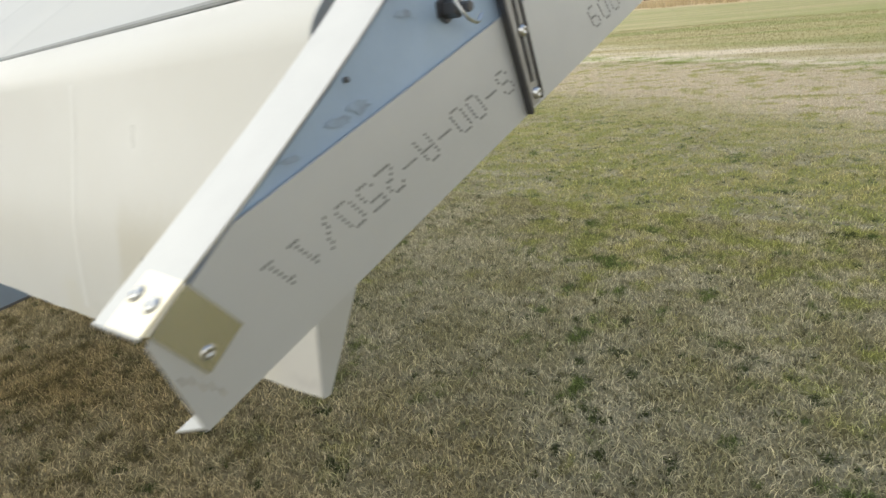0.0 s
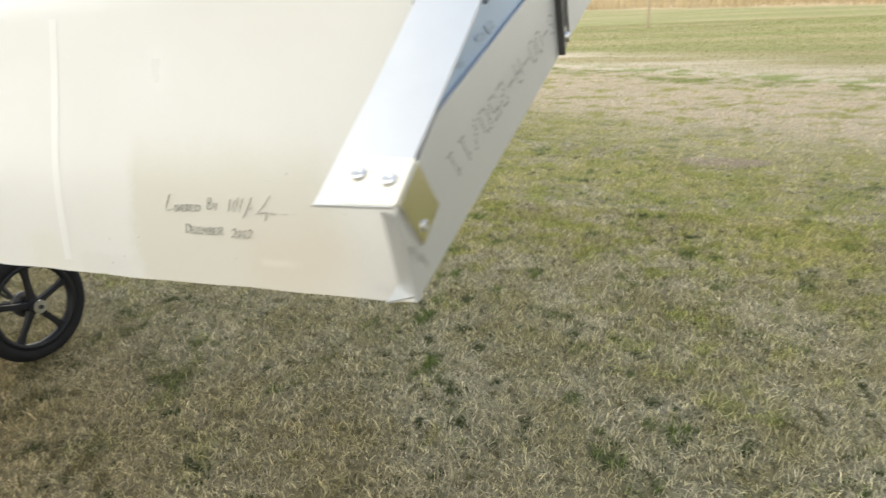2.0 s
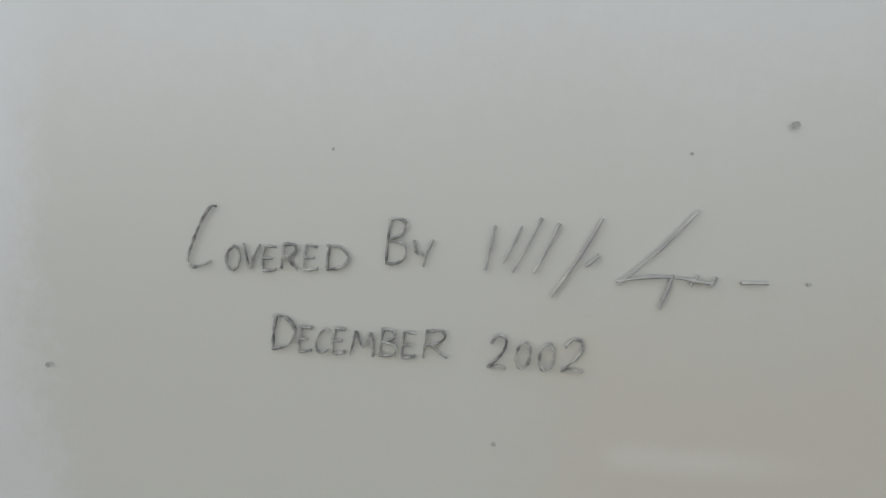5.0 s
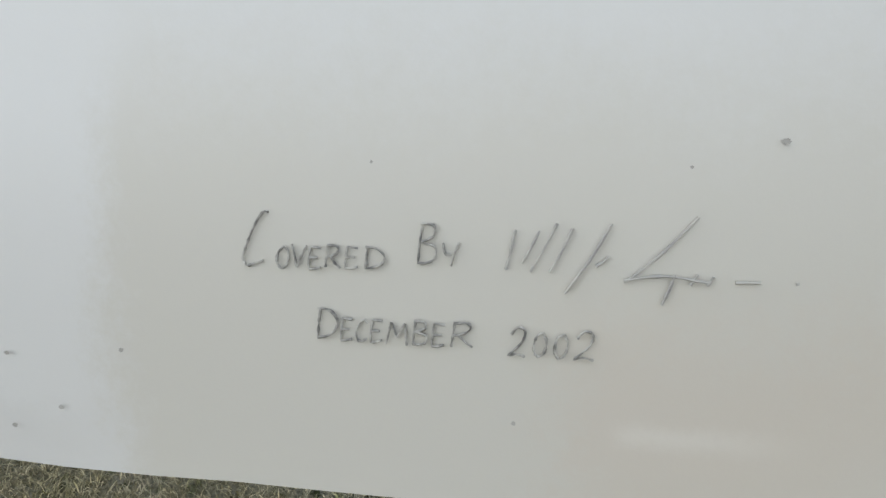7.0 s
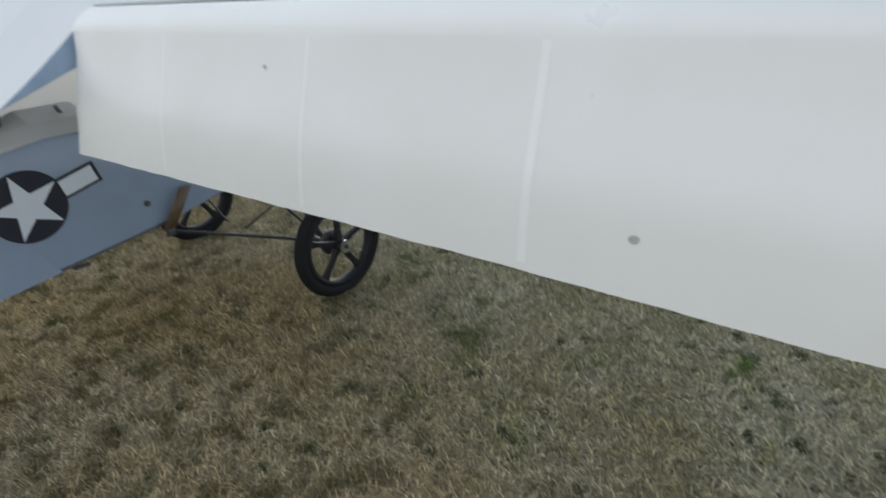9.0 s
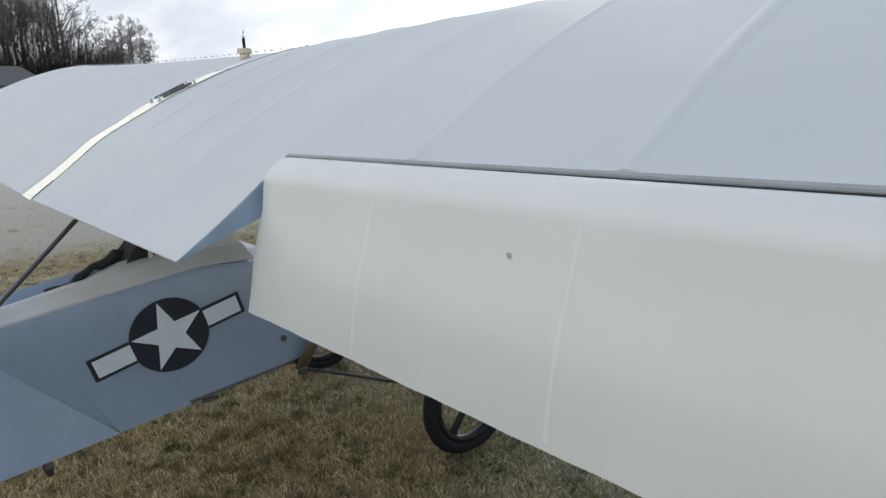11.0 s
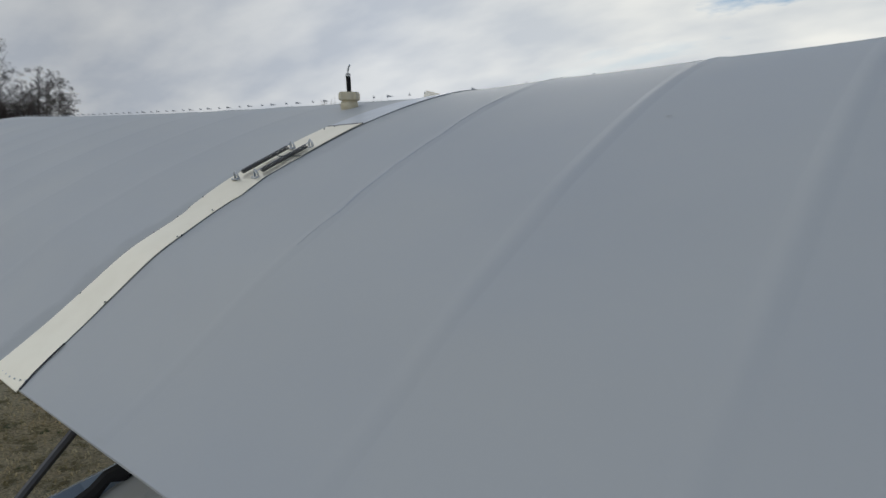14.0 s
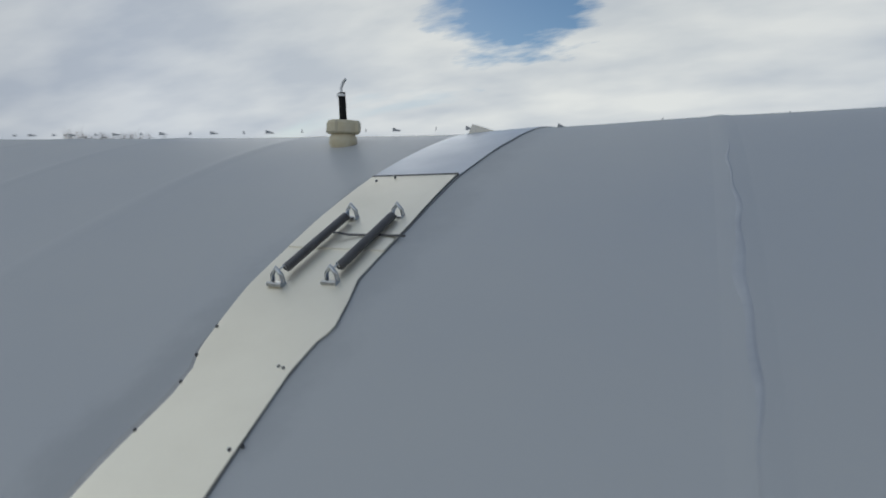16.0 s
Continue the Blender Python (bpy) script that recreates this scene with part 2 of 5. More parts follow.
def lawn_nodes(nt):
    """Colour of the turf by place: dormant straw, olive and green patches, then a green edge, a hay field."""
    N = nt.nodes
    geo = N.new("ShaderNodeNewGeometry")
    pos = geo.outputs["Position"]

    def noise_at(scale, detail, rough=0.6):
        n = N.new("ShaderNodeTexNoise")
        n.inputs["Scale"].default_value, n.inputs["Detail"].default_value, n.inputs["Roughness"].default_value = scale, detail, rough
        link(nt, pos, n.inputs["Vector"])
        return n.outputs["Fac"]

    def ramp(fac, lo, hi):
        r = N.new("ShaderNodeMapRange"); r.interpolation_type = "SMOOTHSTEP"
        r.inputs["From Min"].default_value, r.inputs["From Max"].default_value = lo, hi
        link(nt, fac, r.inputs[0])
        return r.outputs[0]

    def mix(fac, a, b):
        m = N.new("ShaderNodeMix"); m.data_type = "RGBA"
        link(nt, fac, m.inputs[0])
        for s, v in ((6, a), (7, b)):
            if isinstance(v, tuple):
                m.inputs[s].default_value = (*v, 1)
            else:
                link(nt, v, m.inputs[s])
        return m.outputs[2]

    sep = N.new("ShaderNodeSeparateXYZ"); link(nt, pos, sep.inputs[0])

    def blend(a, k, b):
        """a times k plus b."""
        m = N.new("ShaderNodeMath"); m.operation = "MULTIPLY_ADD"; m.inputs[1].default_value = k
        link(nt, a, m.inputs[0])
        if isinstance(b, float):
            m.inputs[2].default_value = b
        else:
            link(nt, b, m.inputs[2])
        return m.outputs[0]

    drift = blend(sep.outputs["X"], 0.35, sep.outputs["Y"])
    straw = mix(ramp(noise_at(2.1, 6, 0.7), 0.36, 0.62), STRAW_A, STRAW_B)
    straw = mix(ramp(noise_at(17, 5, 0.75), 0.50, 0.66), straw, STRAW_DARK)
    damp = N.new("ShaderNodeMapRange"); damp.interpolation_type = "SMOOTHSTEP"
    damp.inputs["From Min"].default_value, damp.inputs["From Max"].default_value = 0.6, 5.0
    damp.inputs["To Min"].default_value, damp.inputs["To Max"].default_value = -0.16, 0.17
    link(nt, drift, damp.inputs[0])
    wet = N.new("ShaderNodeMath"); wet.operation = "ADD"
    link(nt, blend(noise_at(6, 6, 0.75), 1.1, noise_at(0.75, 5)), wet.inputs[0]); link(nt, damp.outputs[0], wet.inputs[1])
    olive = mix(ramp(wet.outputs[0], 1.0, 1.25), straw, mix(ramp(noise_at(3.0, 5, 0.7), 0.42, 0.6), OLIVE, OLIVE_GREEN))
    # single green clumps in the open, brown turf under the aircraft, darker clumps in both
    clump = blend(noise_at(1.1, 3), 0.35, noise_at(4.6, 5, 0.7))
    green = mix(ramp(clump, 0.74, 0.84), olive, GREEN)
    brown = mix(ramp(noise_at(0.9, 4), 0.35, 0.65), BROWN, BROWN_PALE)
    brown = mix(ramp(noise_at(7.5, 5, 0.7), 0.47, 0.62), brown, BROWN_DARK)
    green = mix(ramp(blend(noise_at(1.6, 4), 1.2, drift), 2.1, 0.2), green, brown)
    green = mix(ramp(blend(noise_at(1.7, 3), 0.3, noise_at(8.5, 4, 0.65)), 0.75, 0.83), green, DARK_CLUMP)

    def lane(slope, offset, wob, scale):
        m = N.new("ShaderNodeMath"); m.operation = "MULTIPLY_ADD"
        link(nt, sep.outputs["X"], m.inputs[0]); m.inputs[1].default_value = -slope; link(nt, sep.outputs["Y"], m.inputs[2])
        n = N.new("ShaderNodeMath"); n.operation = "MULTIPLY_ADD"
        link(nt, noise_at(scale, 4), n.inputs[0]); n.inputs[1].default_value = wob; link(nt, m.outputs[0], n.inputs[2])
        a = N.new("ShaderNodeMath"); a.operation = "SUBTRACT"; link(nt, n.outputs[0], a.inputs[0]); a.inputs[1].default_value = offset + wob / 2
        return a.outputs[0]

    edge = lane(-0.55, 10.9, 1.6, 0.6)
    worn = mix(ramp(noise_at(2.4, 6, 0.72), 0.50, 0.60), LANE_PALE, mix(ramp(noise_at(5.0, 4, 0.7), 0.4, 0.6), OLIVE, OLIVE_GREEN))
    worn = mix(ramp(noise_at(9, 5, 0.75), 0.60, 0.70), worn, STRAW_DARK)
    pale = mix(ramp(blend(noise_at(0.6, 4), 2.4, edge), -4.6, -1.6), green, worn)
    # bare worn ground far off on the side of the other wing
    track = N.new("ShaderNodeMath"); track.operation = "MULTIPLY_ADD"; track.inputs[1].default_value = -1.0
    link(nt, sep.outputs["X"], track.inputs[0]); link(nt, blend(noise_at(0.7, 4), 1.6, 0.0), track.inputs[2])
    pale = mix(ramp(track.outputs[0], 8.2, 9.6), pale, mix(ramp(noise_at(2.2, 6, 0.72), 0.56, 0.68), GRAVEL, OLIVE_GREEN))
    scar = N.new("ShaderNodeVectorMath"); scar.operation = "DISTANCE"
    flat = N.new("ShaderNodeVectorMath"); flat.operation = "MULTIPLY"; flat.inputs[1].default_value = (1.0, 2.6, 0.0)
    link(nt, pos, flat.inputs[0]); link(nt, flat.outputs[0], scar.inputs[0]); scar.inputs[1].default_value = (0.05, 5.72 * 2.6, 0)
    rag = N.new("ShaderNodeMath"); rag.operation = "MULTIPLY_ADD"; rag.inputs[1].default_value = 0.35
    link(nt, noise_at(5, 4), rag.inputs[0]); link(nt, scar.outputs["Value"], rag.inputs[2])
    pale = mix(ramp(rag.outputs[0], 0.62, 0.5), pale, BARE)
    # mown rows of the field run along its edge
    rows = N.new("ShaderNodeMapping"); rows.inputs["Rotation"].default_value = (0, 0, 0.5); rows.inputs["Scale"].default_value = (0.18, 1.0, 1.0)
    link(nt, pos, rows.inputs[0])
    swath = N.new("ShaderNodeTexNoise"); swath.inputs["Scale"].default_value, swath.inputs["Detail"].default_value, swath.inputs["Roughness"].default_value = 0.42, 7, 0.68
    link(nt, rows.outputs[0], swath.inputs["Vector"])
    field = mix(ramp(swath.outputs["Fac"], 0.40, 0.58), FIELD_A, FIELD_B)
    strip = mix(ramp(noise_at(1.2, 5, 0.7), 0.42, 0.62), worn, EDGE_GREEN)
    strip = mix(ramp(edge, 1.0, 2.0), strip, mix(ramp(swath.outputs["Fac"], 0.38, 0.60), LANE_PALE, FIELD_A))
    strip = mix(ramp(edge, 2.8, 5.0), strip, field)
    col = mix(ramp(edge, -0.9, 0.5), pale, strip)
    hay = lane(-0.85, 45.0, 3.0, 0.1)
    col = mix(ramp(blend(noise_at(0.4, 4), 2.0, hay), -2.4, 0.2), col, BROWN)
    return mix(ramp(hay, 0.0, 1.5), col, HAY), pos


STRAW_A, STRAW_B, STRAW_DARK = (0.385, 0.35, 0.205), (0.515, 0.475, 0.345), (0.145, 0.132, 0.060)
BROWN, BROWN_PALE, BROWN_DARK, BARE = (0.43, 0.345, 0.185), (0.48, 0.42, 0.275), (0.19, 0.162, 0.078), (0.44, 0.375, 0.28)
OLIVE, OLIVE_GREEN, GREEN, DARK_CLUMP = (0.475, 0.43, 0.20), (0.345, 0.35, 0.124), (0.15, 0.19, 0.062), (0.088, 0.105, 0.042)
LANE_PALE, GRAVEL = (0.62, 0.54, 0.41), (0.52, 0.475, 0.39)
FIELD_A, FIELD_B, EDGE_GREEN, HAY = (0.37, 0.315, 0.155), (0.275, 0.278, 0.105), (0.28, 0.315, 0.105), (0.52, 0.40, 0.245)


def see_through(nt, colour, share):
    """Thin dry leaves let part of the light through."""
    N = nt.nodes
    p = N["Principled BSDF"]
    tr = N.new("ShaderNodeBsdfTranslucent"); link(nt, colour, tr.inputs["Color"])
    mx = N.new("ShaderNodeMixShader"); mx.inputs[0].default_value = share
    link(nt, p.outputs[0], mx.inputs[1]); link(nt, tr.outputs[0], mx.inputs[2])
    link(nt, mx.outputs[0], N["Material Output"].inputs["Surface"])


def turf_material(name, blades, least=0.66, most=1.95):
    m = bpy.data.materials.new(name)
    m.use_nodes = True
    nt = m.node_tree
    N = nt.nodes
    p = N["Principled BSDF"]
    p.inputs["Roughness"].default_value, p.inputs["Specular IOR Level"].default_value = 0.8, 0.2
    col, pos = lawn_nodes(nt)
    hsv = N.new("ShaderNodeHueSaturation")
    link(nt, col, hsv.inputs["Color"])
    mr = N.new("ShaderNodeMapRange")
    if blades:
        g = N.new("ShaderNodeNewGeometry")
        few = N.new("ShaderNodeMath"); few.operation = "POWER"; few.inputs[1].default_value = 2.0
        link(nt, g.outputs["Random Per Island"], few.inputs[0]); link(nt, few.outputs[0], mr.inputs[0])
        mr.inputs["To Min"].default_value, mr.inputs["To Max"].default_value = least, most
        link(nt, mr.outputs[0], hsv.inputs["Value"])
    else:
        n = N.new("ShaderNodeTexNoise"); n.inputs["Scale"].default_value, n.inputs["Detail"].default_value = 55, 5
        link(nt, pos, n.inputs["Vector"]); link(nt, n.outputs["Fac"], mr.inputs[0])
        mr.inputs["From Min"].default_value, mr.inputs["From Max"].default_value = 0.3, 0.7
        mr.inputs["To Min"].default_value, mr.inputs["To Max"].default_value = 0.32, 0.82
        # ground colour is darkest nearby, between the blades, and doubles in value further out
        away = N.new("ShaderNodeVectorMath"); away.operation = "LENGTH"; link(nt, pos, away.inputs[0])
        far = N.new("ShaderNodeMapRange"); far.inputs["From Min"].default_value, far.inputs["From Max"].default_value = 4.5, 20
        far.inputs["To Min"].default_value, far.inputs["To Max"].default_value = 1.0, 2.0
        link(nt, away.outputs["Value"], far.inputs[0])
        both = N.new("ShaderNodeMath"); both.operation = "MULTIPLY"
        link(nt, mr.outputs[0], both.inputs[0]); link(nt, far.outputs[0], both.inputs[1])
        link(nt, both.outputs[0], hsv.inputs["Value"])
        b = N.new("ShaderNodeBump"); b.inputs["Strength"].default_value, b.inputs["Distance"].default_value = 0.9, 0.03
        link(nt, n.outputs["Fac"], b.inputs["Height"]); link(nt, b.outputs[0], p.inputs["Normal"])
    link(nt, hsv.outputs[0], p.inputs["Base Color"])
    if blades:
        see_through(nt, hsv.outputs[0], 0.45)
    return m


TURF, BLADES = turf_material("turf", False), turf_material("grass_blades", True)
FAR_BLADES = turf_material("distant_grass_blades", True, 0.80, 1.35)
# the wing fabric's faint bluish patches stand in for reflected sky
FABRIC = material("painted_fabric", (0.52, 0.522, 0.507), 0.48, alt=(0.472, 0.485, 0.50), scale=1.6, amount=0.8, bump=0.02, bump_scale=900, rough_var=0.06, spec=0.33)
AILERON = material("aileron_fabric", (0.595, 0.59, 0.565), 0.30, alt=(0.54, 0.525, 0.48), scale=4.0, amount=0.5, bump=0.015, bump_scale=900, rough_var=0.08)
TAPE = material("fabric_tape", (0.645, 0.64, 0.615), 0.31, scale=20, amount=0.15, bump=0.05, bump_scale=600)
BLUE = material("blue_grey_paint", (0.37, 0.48, 0.62), 0.42, alt=(0.25, 0.33, 0.44), scale=13, amount=0.65, bump=0.05, bump_scale=400)
FUSE = material("fuselage_paint", (0.26, 0.33, 0.43), 0.22, alt=(0.21, 0.255, 0.325), scale=4, amount=0.5, bump=0.05, bump_scale=500)
DECK = material("pale_deck_fabric", (0.50, 0.51, 0.51), 0.45, alt=(0.40, 0.375, 0.32), scale=5, amount=0.6)
ALU = material("sheet_aluminium", (0.55, 0.565, 0.585), 0.42, 1.0, alt=(0.48, 0.49, 0.51), scale=12, amount=0.5, rough_var=0.08, bump=0.04, bump_scale=300)
PLATE = material("dull_aluminium", (0.56, 0.57, 0.575), 0.48, 0.5, alt=(0.49, 0.50, 0.505), scale=10, amount=0.5, rough_var=0.06, bump=0.03, bump_scale=400)
BRIGHT = material("bright_aluminium", (0.82, 0.80, 0.74), 0.22, 1.0, alt=(0.70, 0.66, 0.55), scale=25, amount=0.6, rough_var=0.08)
BARE_ALU = material("bare_aluminium", (0.62, 0.65, 0.70), 0.38, 1.0, alt=(0.52, 0.55, 0.60), scale=14, amount=0.6, rough_var=0.08, bump=0.1, bump_scale=16)
COVER = material("gap_cover_aluminium", (0.97, 0.915, 0.765), 0.34, 0.7, alt=(0.87, 0.81, 0.665), scale=9, amount=0.6, rough_var=0.1, bump=0.12, bump_scale=14)
STEEL = material("zinc_steel", (0.66, 0.67, 0.68), 0.28, 1.0, alt=(0.48, 0.48, 0.48), scale=90, amount=0.6)
DARK_STEEL = material("dark_steel", (0.10, 0.10, 0.105), 0.4, 0.7, scale=60, amount=0.5)
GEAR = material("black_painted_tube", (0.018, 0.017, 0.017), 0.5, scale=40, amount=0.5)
BLACK = material("black_rubber", (0.011, 0.011, 0.012), 0.75, spec=0.25, scale=40, amount=0.5, bump=0.1, bump_scale=200)
MAG = material("black_nylon", (0.012, 0.013, 0.015), 0.5, spec=0.3, scale=30, amount=0.4)
FOAM = material("black_foam", (0.02, 0.02, 0.022), 0.85, scale=60, amount=0.5, bump=0.3, bump_scale=160)
NAVY = material("navy_paint", (0.008, 0.012, 0.024), 0.5, scale=20, amount=0.4)
INSIGNIA = material("white_insignia_paint", (0.62, 0.68, 0.74), 0.4, scale=12, amount=0.25)
INK = material("marker_ink", (0.12, 0.115, 0.105), 0.6, alt=(0.54, 0.52, 0.46), scale=330, amount=1.0)
FADED_INK = material("faded_ink", (0.30, 0.29, 0.27), 0.6, alt=(0.52, 0.50, 0.44), scale=150, amount=0.9)
STAMP = material("mill_stamp_ink", (0.15, 0.15, 0.15), 0.6, alt=(0.30, 0.30, 0.29), scale=200, amount=0.6)
STRAP = material("brushed_steel", (0.42, 0.42, 0.42), 0.45, 0.8, alt=(0.30, 0.30, 0.30), scale=60, amount=0.6)
SPRING = material("spring_wire", (0.17, 0.17, 0.175), 0.4, 0.8, scale=60, amount=0.5)
IVORY = material("aged_plastic", (0.66, 0.61, 0.46), 0.45, alt=(0.52, 0.42, 0.22), scale=40, amount=0.6)
TAN = material("varnished_strut", (0.12, 0.085, 0.05), 0.5, alt=(0.075, 0.055, 0.035), scale=30, amount=0.7, aniso=(6, 6, 0.6))
DIRT = material("grime", (0.27, 0.26, 0.23), 0.7, alt=(0.48, 0.46, 0.42), scale=200, amount=0.6)
SMUDGE = material("faint_grime", (0.40, 0.40, 0.39), 0.6, alt=(0.52, 0.53, 0.53), scale=180, amount=0.8)
LIP = material("grey_lip_paint", (0.24, 0.25, 0.25), 0.5, alt=(0.33, 0.34, 0.34), scale=14, amount=0.6)
SCUFF = material("rubbed_blue_paint", (0.22, 0.27, 0.34), 0.5, alt=(0.34, 0.44, 0.57), scale=160, amount=0.9)
RIB_SHADE = material("rib_shade", (0.43, 0.445, 0.47), 0.5, alt=(0.53, 0.54, 0.55), scale=24, amount=0.9)
BARK = material("winter_bark", (0.11, 0.098, 0.09), 0.9, alt=(0.16, 0.142, 0.13), scale=3, amount=0.7, island=0.25)
BRUSH = material("leafless_brush", (0.07, 0.052, 0.042), 0.95, alt=(0.10, 0.07, 0.055), scale=0.8, amount=0.7, island=0.4)
HAYSTEM = material("tall_dry_grass", (0.55, 0.45, 0.29), 0.85, alt=(0.45, 0.35, 0.19), scale=0.5, amount=0.7, island=0.15)
POST = material("weathered_post", (0.46, 0.37, 0.25), 0.8, scale=20, amount=0.5)
ROOF = material("dark_roofing", (0.055, 0.05, 0.055), 0.7, scale=4, amount=0.5)
SHED_WALL = material("weathered_boards", (0.22, 0.19, 0.18), 0.8, scale=3, amount=0.5, aniso=(8, 8, 0.5))


def mark_aileron():
    """Lays the aileron's stains and some soft shade into its paint: an unpainted patch round the writing, water marks,
    rubs.
    """
    nt = AILERON.node_tree
    N = nt.nodes
    p = N["Principled BSDF"]
    col = p.inputs["Base Color"].links[0].from_socket
    tc = N.new("ShaderNodeTexCoord")
    sep = N.new("ShaderNodeSeparateXYZ"); link(nt, tc.outputs["Object"], sep.inputs[0])
    wob = N.new("ShaderNodeTexNoise"); wob.inputs["Scale"].default_value, wob.inputs["Detail"].default_value = 22, 4
    link(nt, tc.outputs["Object"], wob.inputs["Vector"])

    def calc(op, a, b, c=None):
        m = N.new("ShaderNodeMath"); m.operation = op
        for s, v in enumerate((a, b) if c is None else (a, b, c)):
            if isinstance(v, (int, float)):
                m.inputs[s].default_value = v
            else:
                link(nt, v, m.inputs[s])
        return m.outputs[0]

    fine = N.new("ShaderNodeTexNoise"); fine.inputs["Scale"].default_value, fine.inputs["Detail"].default_value, fine.inputs["Roughness"].default_value = 210, 5, 0.8
    link(nt, tc.outputs["Object"], fine.inputs["Vector"])
    wobble = calc("MULTIPLY_ADD", calc("SUBTRACT", fine.outputs["Fac"], 0.5), 0.9, calc("SUBTRACT", wob.outputs["Fac"], 0.5))
    height = calc("SUBTRACT", calc("MULTIPLY_ADD", sep.outputs["X"], -0.035, sep.outputs["Z"]), 1.230)

    def step(v, lo, hi):
        r = N.new("ShaderNodeMapRange"); r.interpolation_type = "SMOOTHSTEP"
        r.inputs["From Min"].default_value, r.inputs["From Max"].default_value = lo, hi
        link(nt, v, r.inputs[0])
        return r.outputs[0]

    for x0, x1, h0, h1, sx, sh, w, strength, tint in (
            (-0.258, -0.060, -0.02, 0.102, 0.020, 0.045, 0.03, 0.72, (0.505, 0.482, 0.412)),
            (-0.150, -0.060, 0.000, 0.045, 0.03, 0.04, 0.05, 0.35, (0.52, 0.445, 0.36)),
            # outboard corner: a stain, widened to carry the shade on that side
            (-0.050, 0.020, -0.02, 0.040, 0.035, 0.060, 0.02, 0.50, (0.47, 0.46, 0.45)),
            (-0.030, 0.012, 0.004, 0.010, 0.020, 0.008, 0.02, 0.50, (0.42, 0.41, 0.40)),
            (-0.400, -0.350, -0.01, 0.030, 0.030, 0.014, 0.06, 0.45, (0.57, 0.545, 0.465)),
            (-0.330, -0.270, -0.01, 0.016, 0.014, 0.010, 0.02, 0.5, (0.53, 0.52, 0.49)),
            (-0.130, -0.102, 0.0180, 0.0225, 0.010, 0.005, 0.006, 0.26, (0.72, 0.70, 0.645)),
            # inboard end: shade of its rounding, put into the colour
            (-1.70, -1.655, -0.02, 0.30, 0.02, 0.02, 0.02, 0.4, (0.55, 0.56, 0.55))):
        xx, hh = calc("MULTIPLY_ADD", wobble, w, sep.outputs["X"]), calc("MULTIPLY_ADD", wobble, w, height)
        m = calc("MULTIPLY", calc("MULTIPLY", step(xx, x0 - sx / 2, x0 + sx / 2), step(calc("MULTIPLY", xx, -1.0), -x1 - sx * 1.8, -x1 + sx * 1.4)),
                 calc("MULTIPLY", step(hh, h0 - sh / 2, h0 + sh / 2), step(calc("MULTIPLY", hh, -1.0), -h1 - sh / 2, -h1 + sh / 2)))
        mix = N.new("ShaderNodeMix"); mix.data_type = "RGBA"
        link(nt, calc("MULTIPLY", m, strength), mix.inputs[0]); link(nt, col, mix.inputs[6]); mix.inputs[7].default_value = (*tint, 1)
        col = mix.outputs[2]
    link(nt, col, p.inputs["Base Color"])


mark_aileron()


def mark_wing():
    """Soft dirt in the fabric along both edges of the root cover, broken by noise."""
    nt = FABRIC.node_tree
    N = nt.nodes
    p = N["Principled BSDF"]
    col = p.inputs["Base Color"].links[0].from_socket
    tc = N.new("ShaderNodeTexCoord")
    sep = N.new("ShaderNodeSeparateXYZ"); link(nt, tc.outputs["Object"], sep.inputs[0])
    n = N.new("ShaderNodeTexNoise"); n.inputs["Scale"].default_value, n.inputs["Detail"].default_value, n.inputs["Roughness"].default_value = 14, 6, 0.65
    link(nt, tc.outputs["Object"], n.inputs["Vector"])
    for x, wide, strength in ((-3.045, 0.050, 0.55), (-2.945, 0.050, 0.45)):
        off = N.new("ShaderNodeMath"); off.operation = "SUBTRACT"; off.inputs[1].default_value = x
        link(nt, sep.outputs["X"], off.inputs[0])
        away = N.new("ShaderNodeMath"); away.operation = "ABSOLUTE"; link(nt, off.outputs[0], away.inputs[0])
        torn = N.new("ShaderNodeMath"); torn.operation = "MULTIPLY_ADD"; torn.inputs[1].default_value = 0.10
        link(nt, n.outputs["Fac"], torn.inputs[0]); link(nt, away.outputs[0], torn.inputs[2])
        r = N.new("ShaderNodeMapRange"); r.interpolation_type = "SMOOTHSTEP"
        r.inputs["From Min"].default_value, r.inputs["From Max"].default_value = wide + 0.052, 0.052
        r.inputs["To Max"].default_value = strength
        link(nt, torn.outputs[0], r.inputs[0])
        m = N.new("ShaderNodeMix"); m.data_type = "RGBA"; m.inputs[7].default_value = (0.36, 0.37, 0.375, 1)
        link(nt, r.outputs[0], m.inputs[0]); link(nt, col, m.inputs[6])
        col = m.outputs[2]
    link(nt, col, p.inputs["Base Color"])


mark_wing()

# ---- building helpers ----


def mesh_of(bm, name, smooth=False):
    bmesh.ops.recalc_face_normals(bm, faces=bm.faces[:])
    me = bpy.data.meshes.new(name)
    bm.to_mesh(me)
    bm.free()
    if smooth:
        me.polygons.foreach_set("use_smooth", [True] * len(me.polygons))
    return me


def part(name, bm, mat, parent=None, label="", smooth=False, loc=None):
    """Links a bmesh as one mesh object under a thing or a part."""
    me = bm if isinstance(bm, bpy.types.Mesh) else mesh_of(bm, name, smooth)
    if not me.materials:
        me.materials.append(mat)
    ob = new(name, me)
    if parent:
        ob.parent = parent
    if loc:
        ob.location = loc
    if label:
        tagged(ob, label)
    return ob


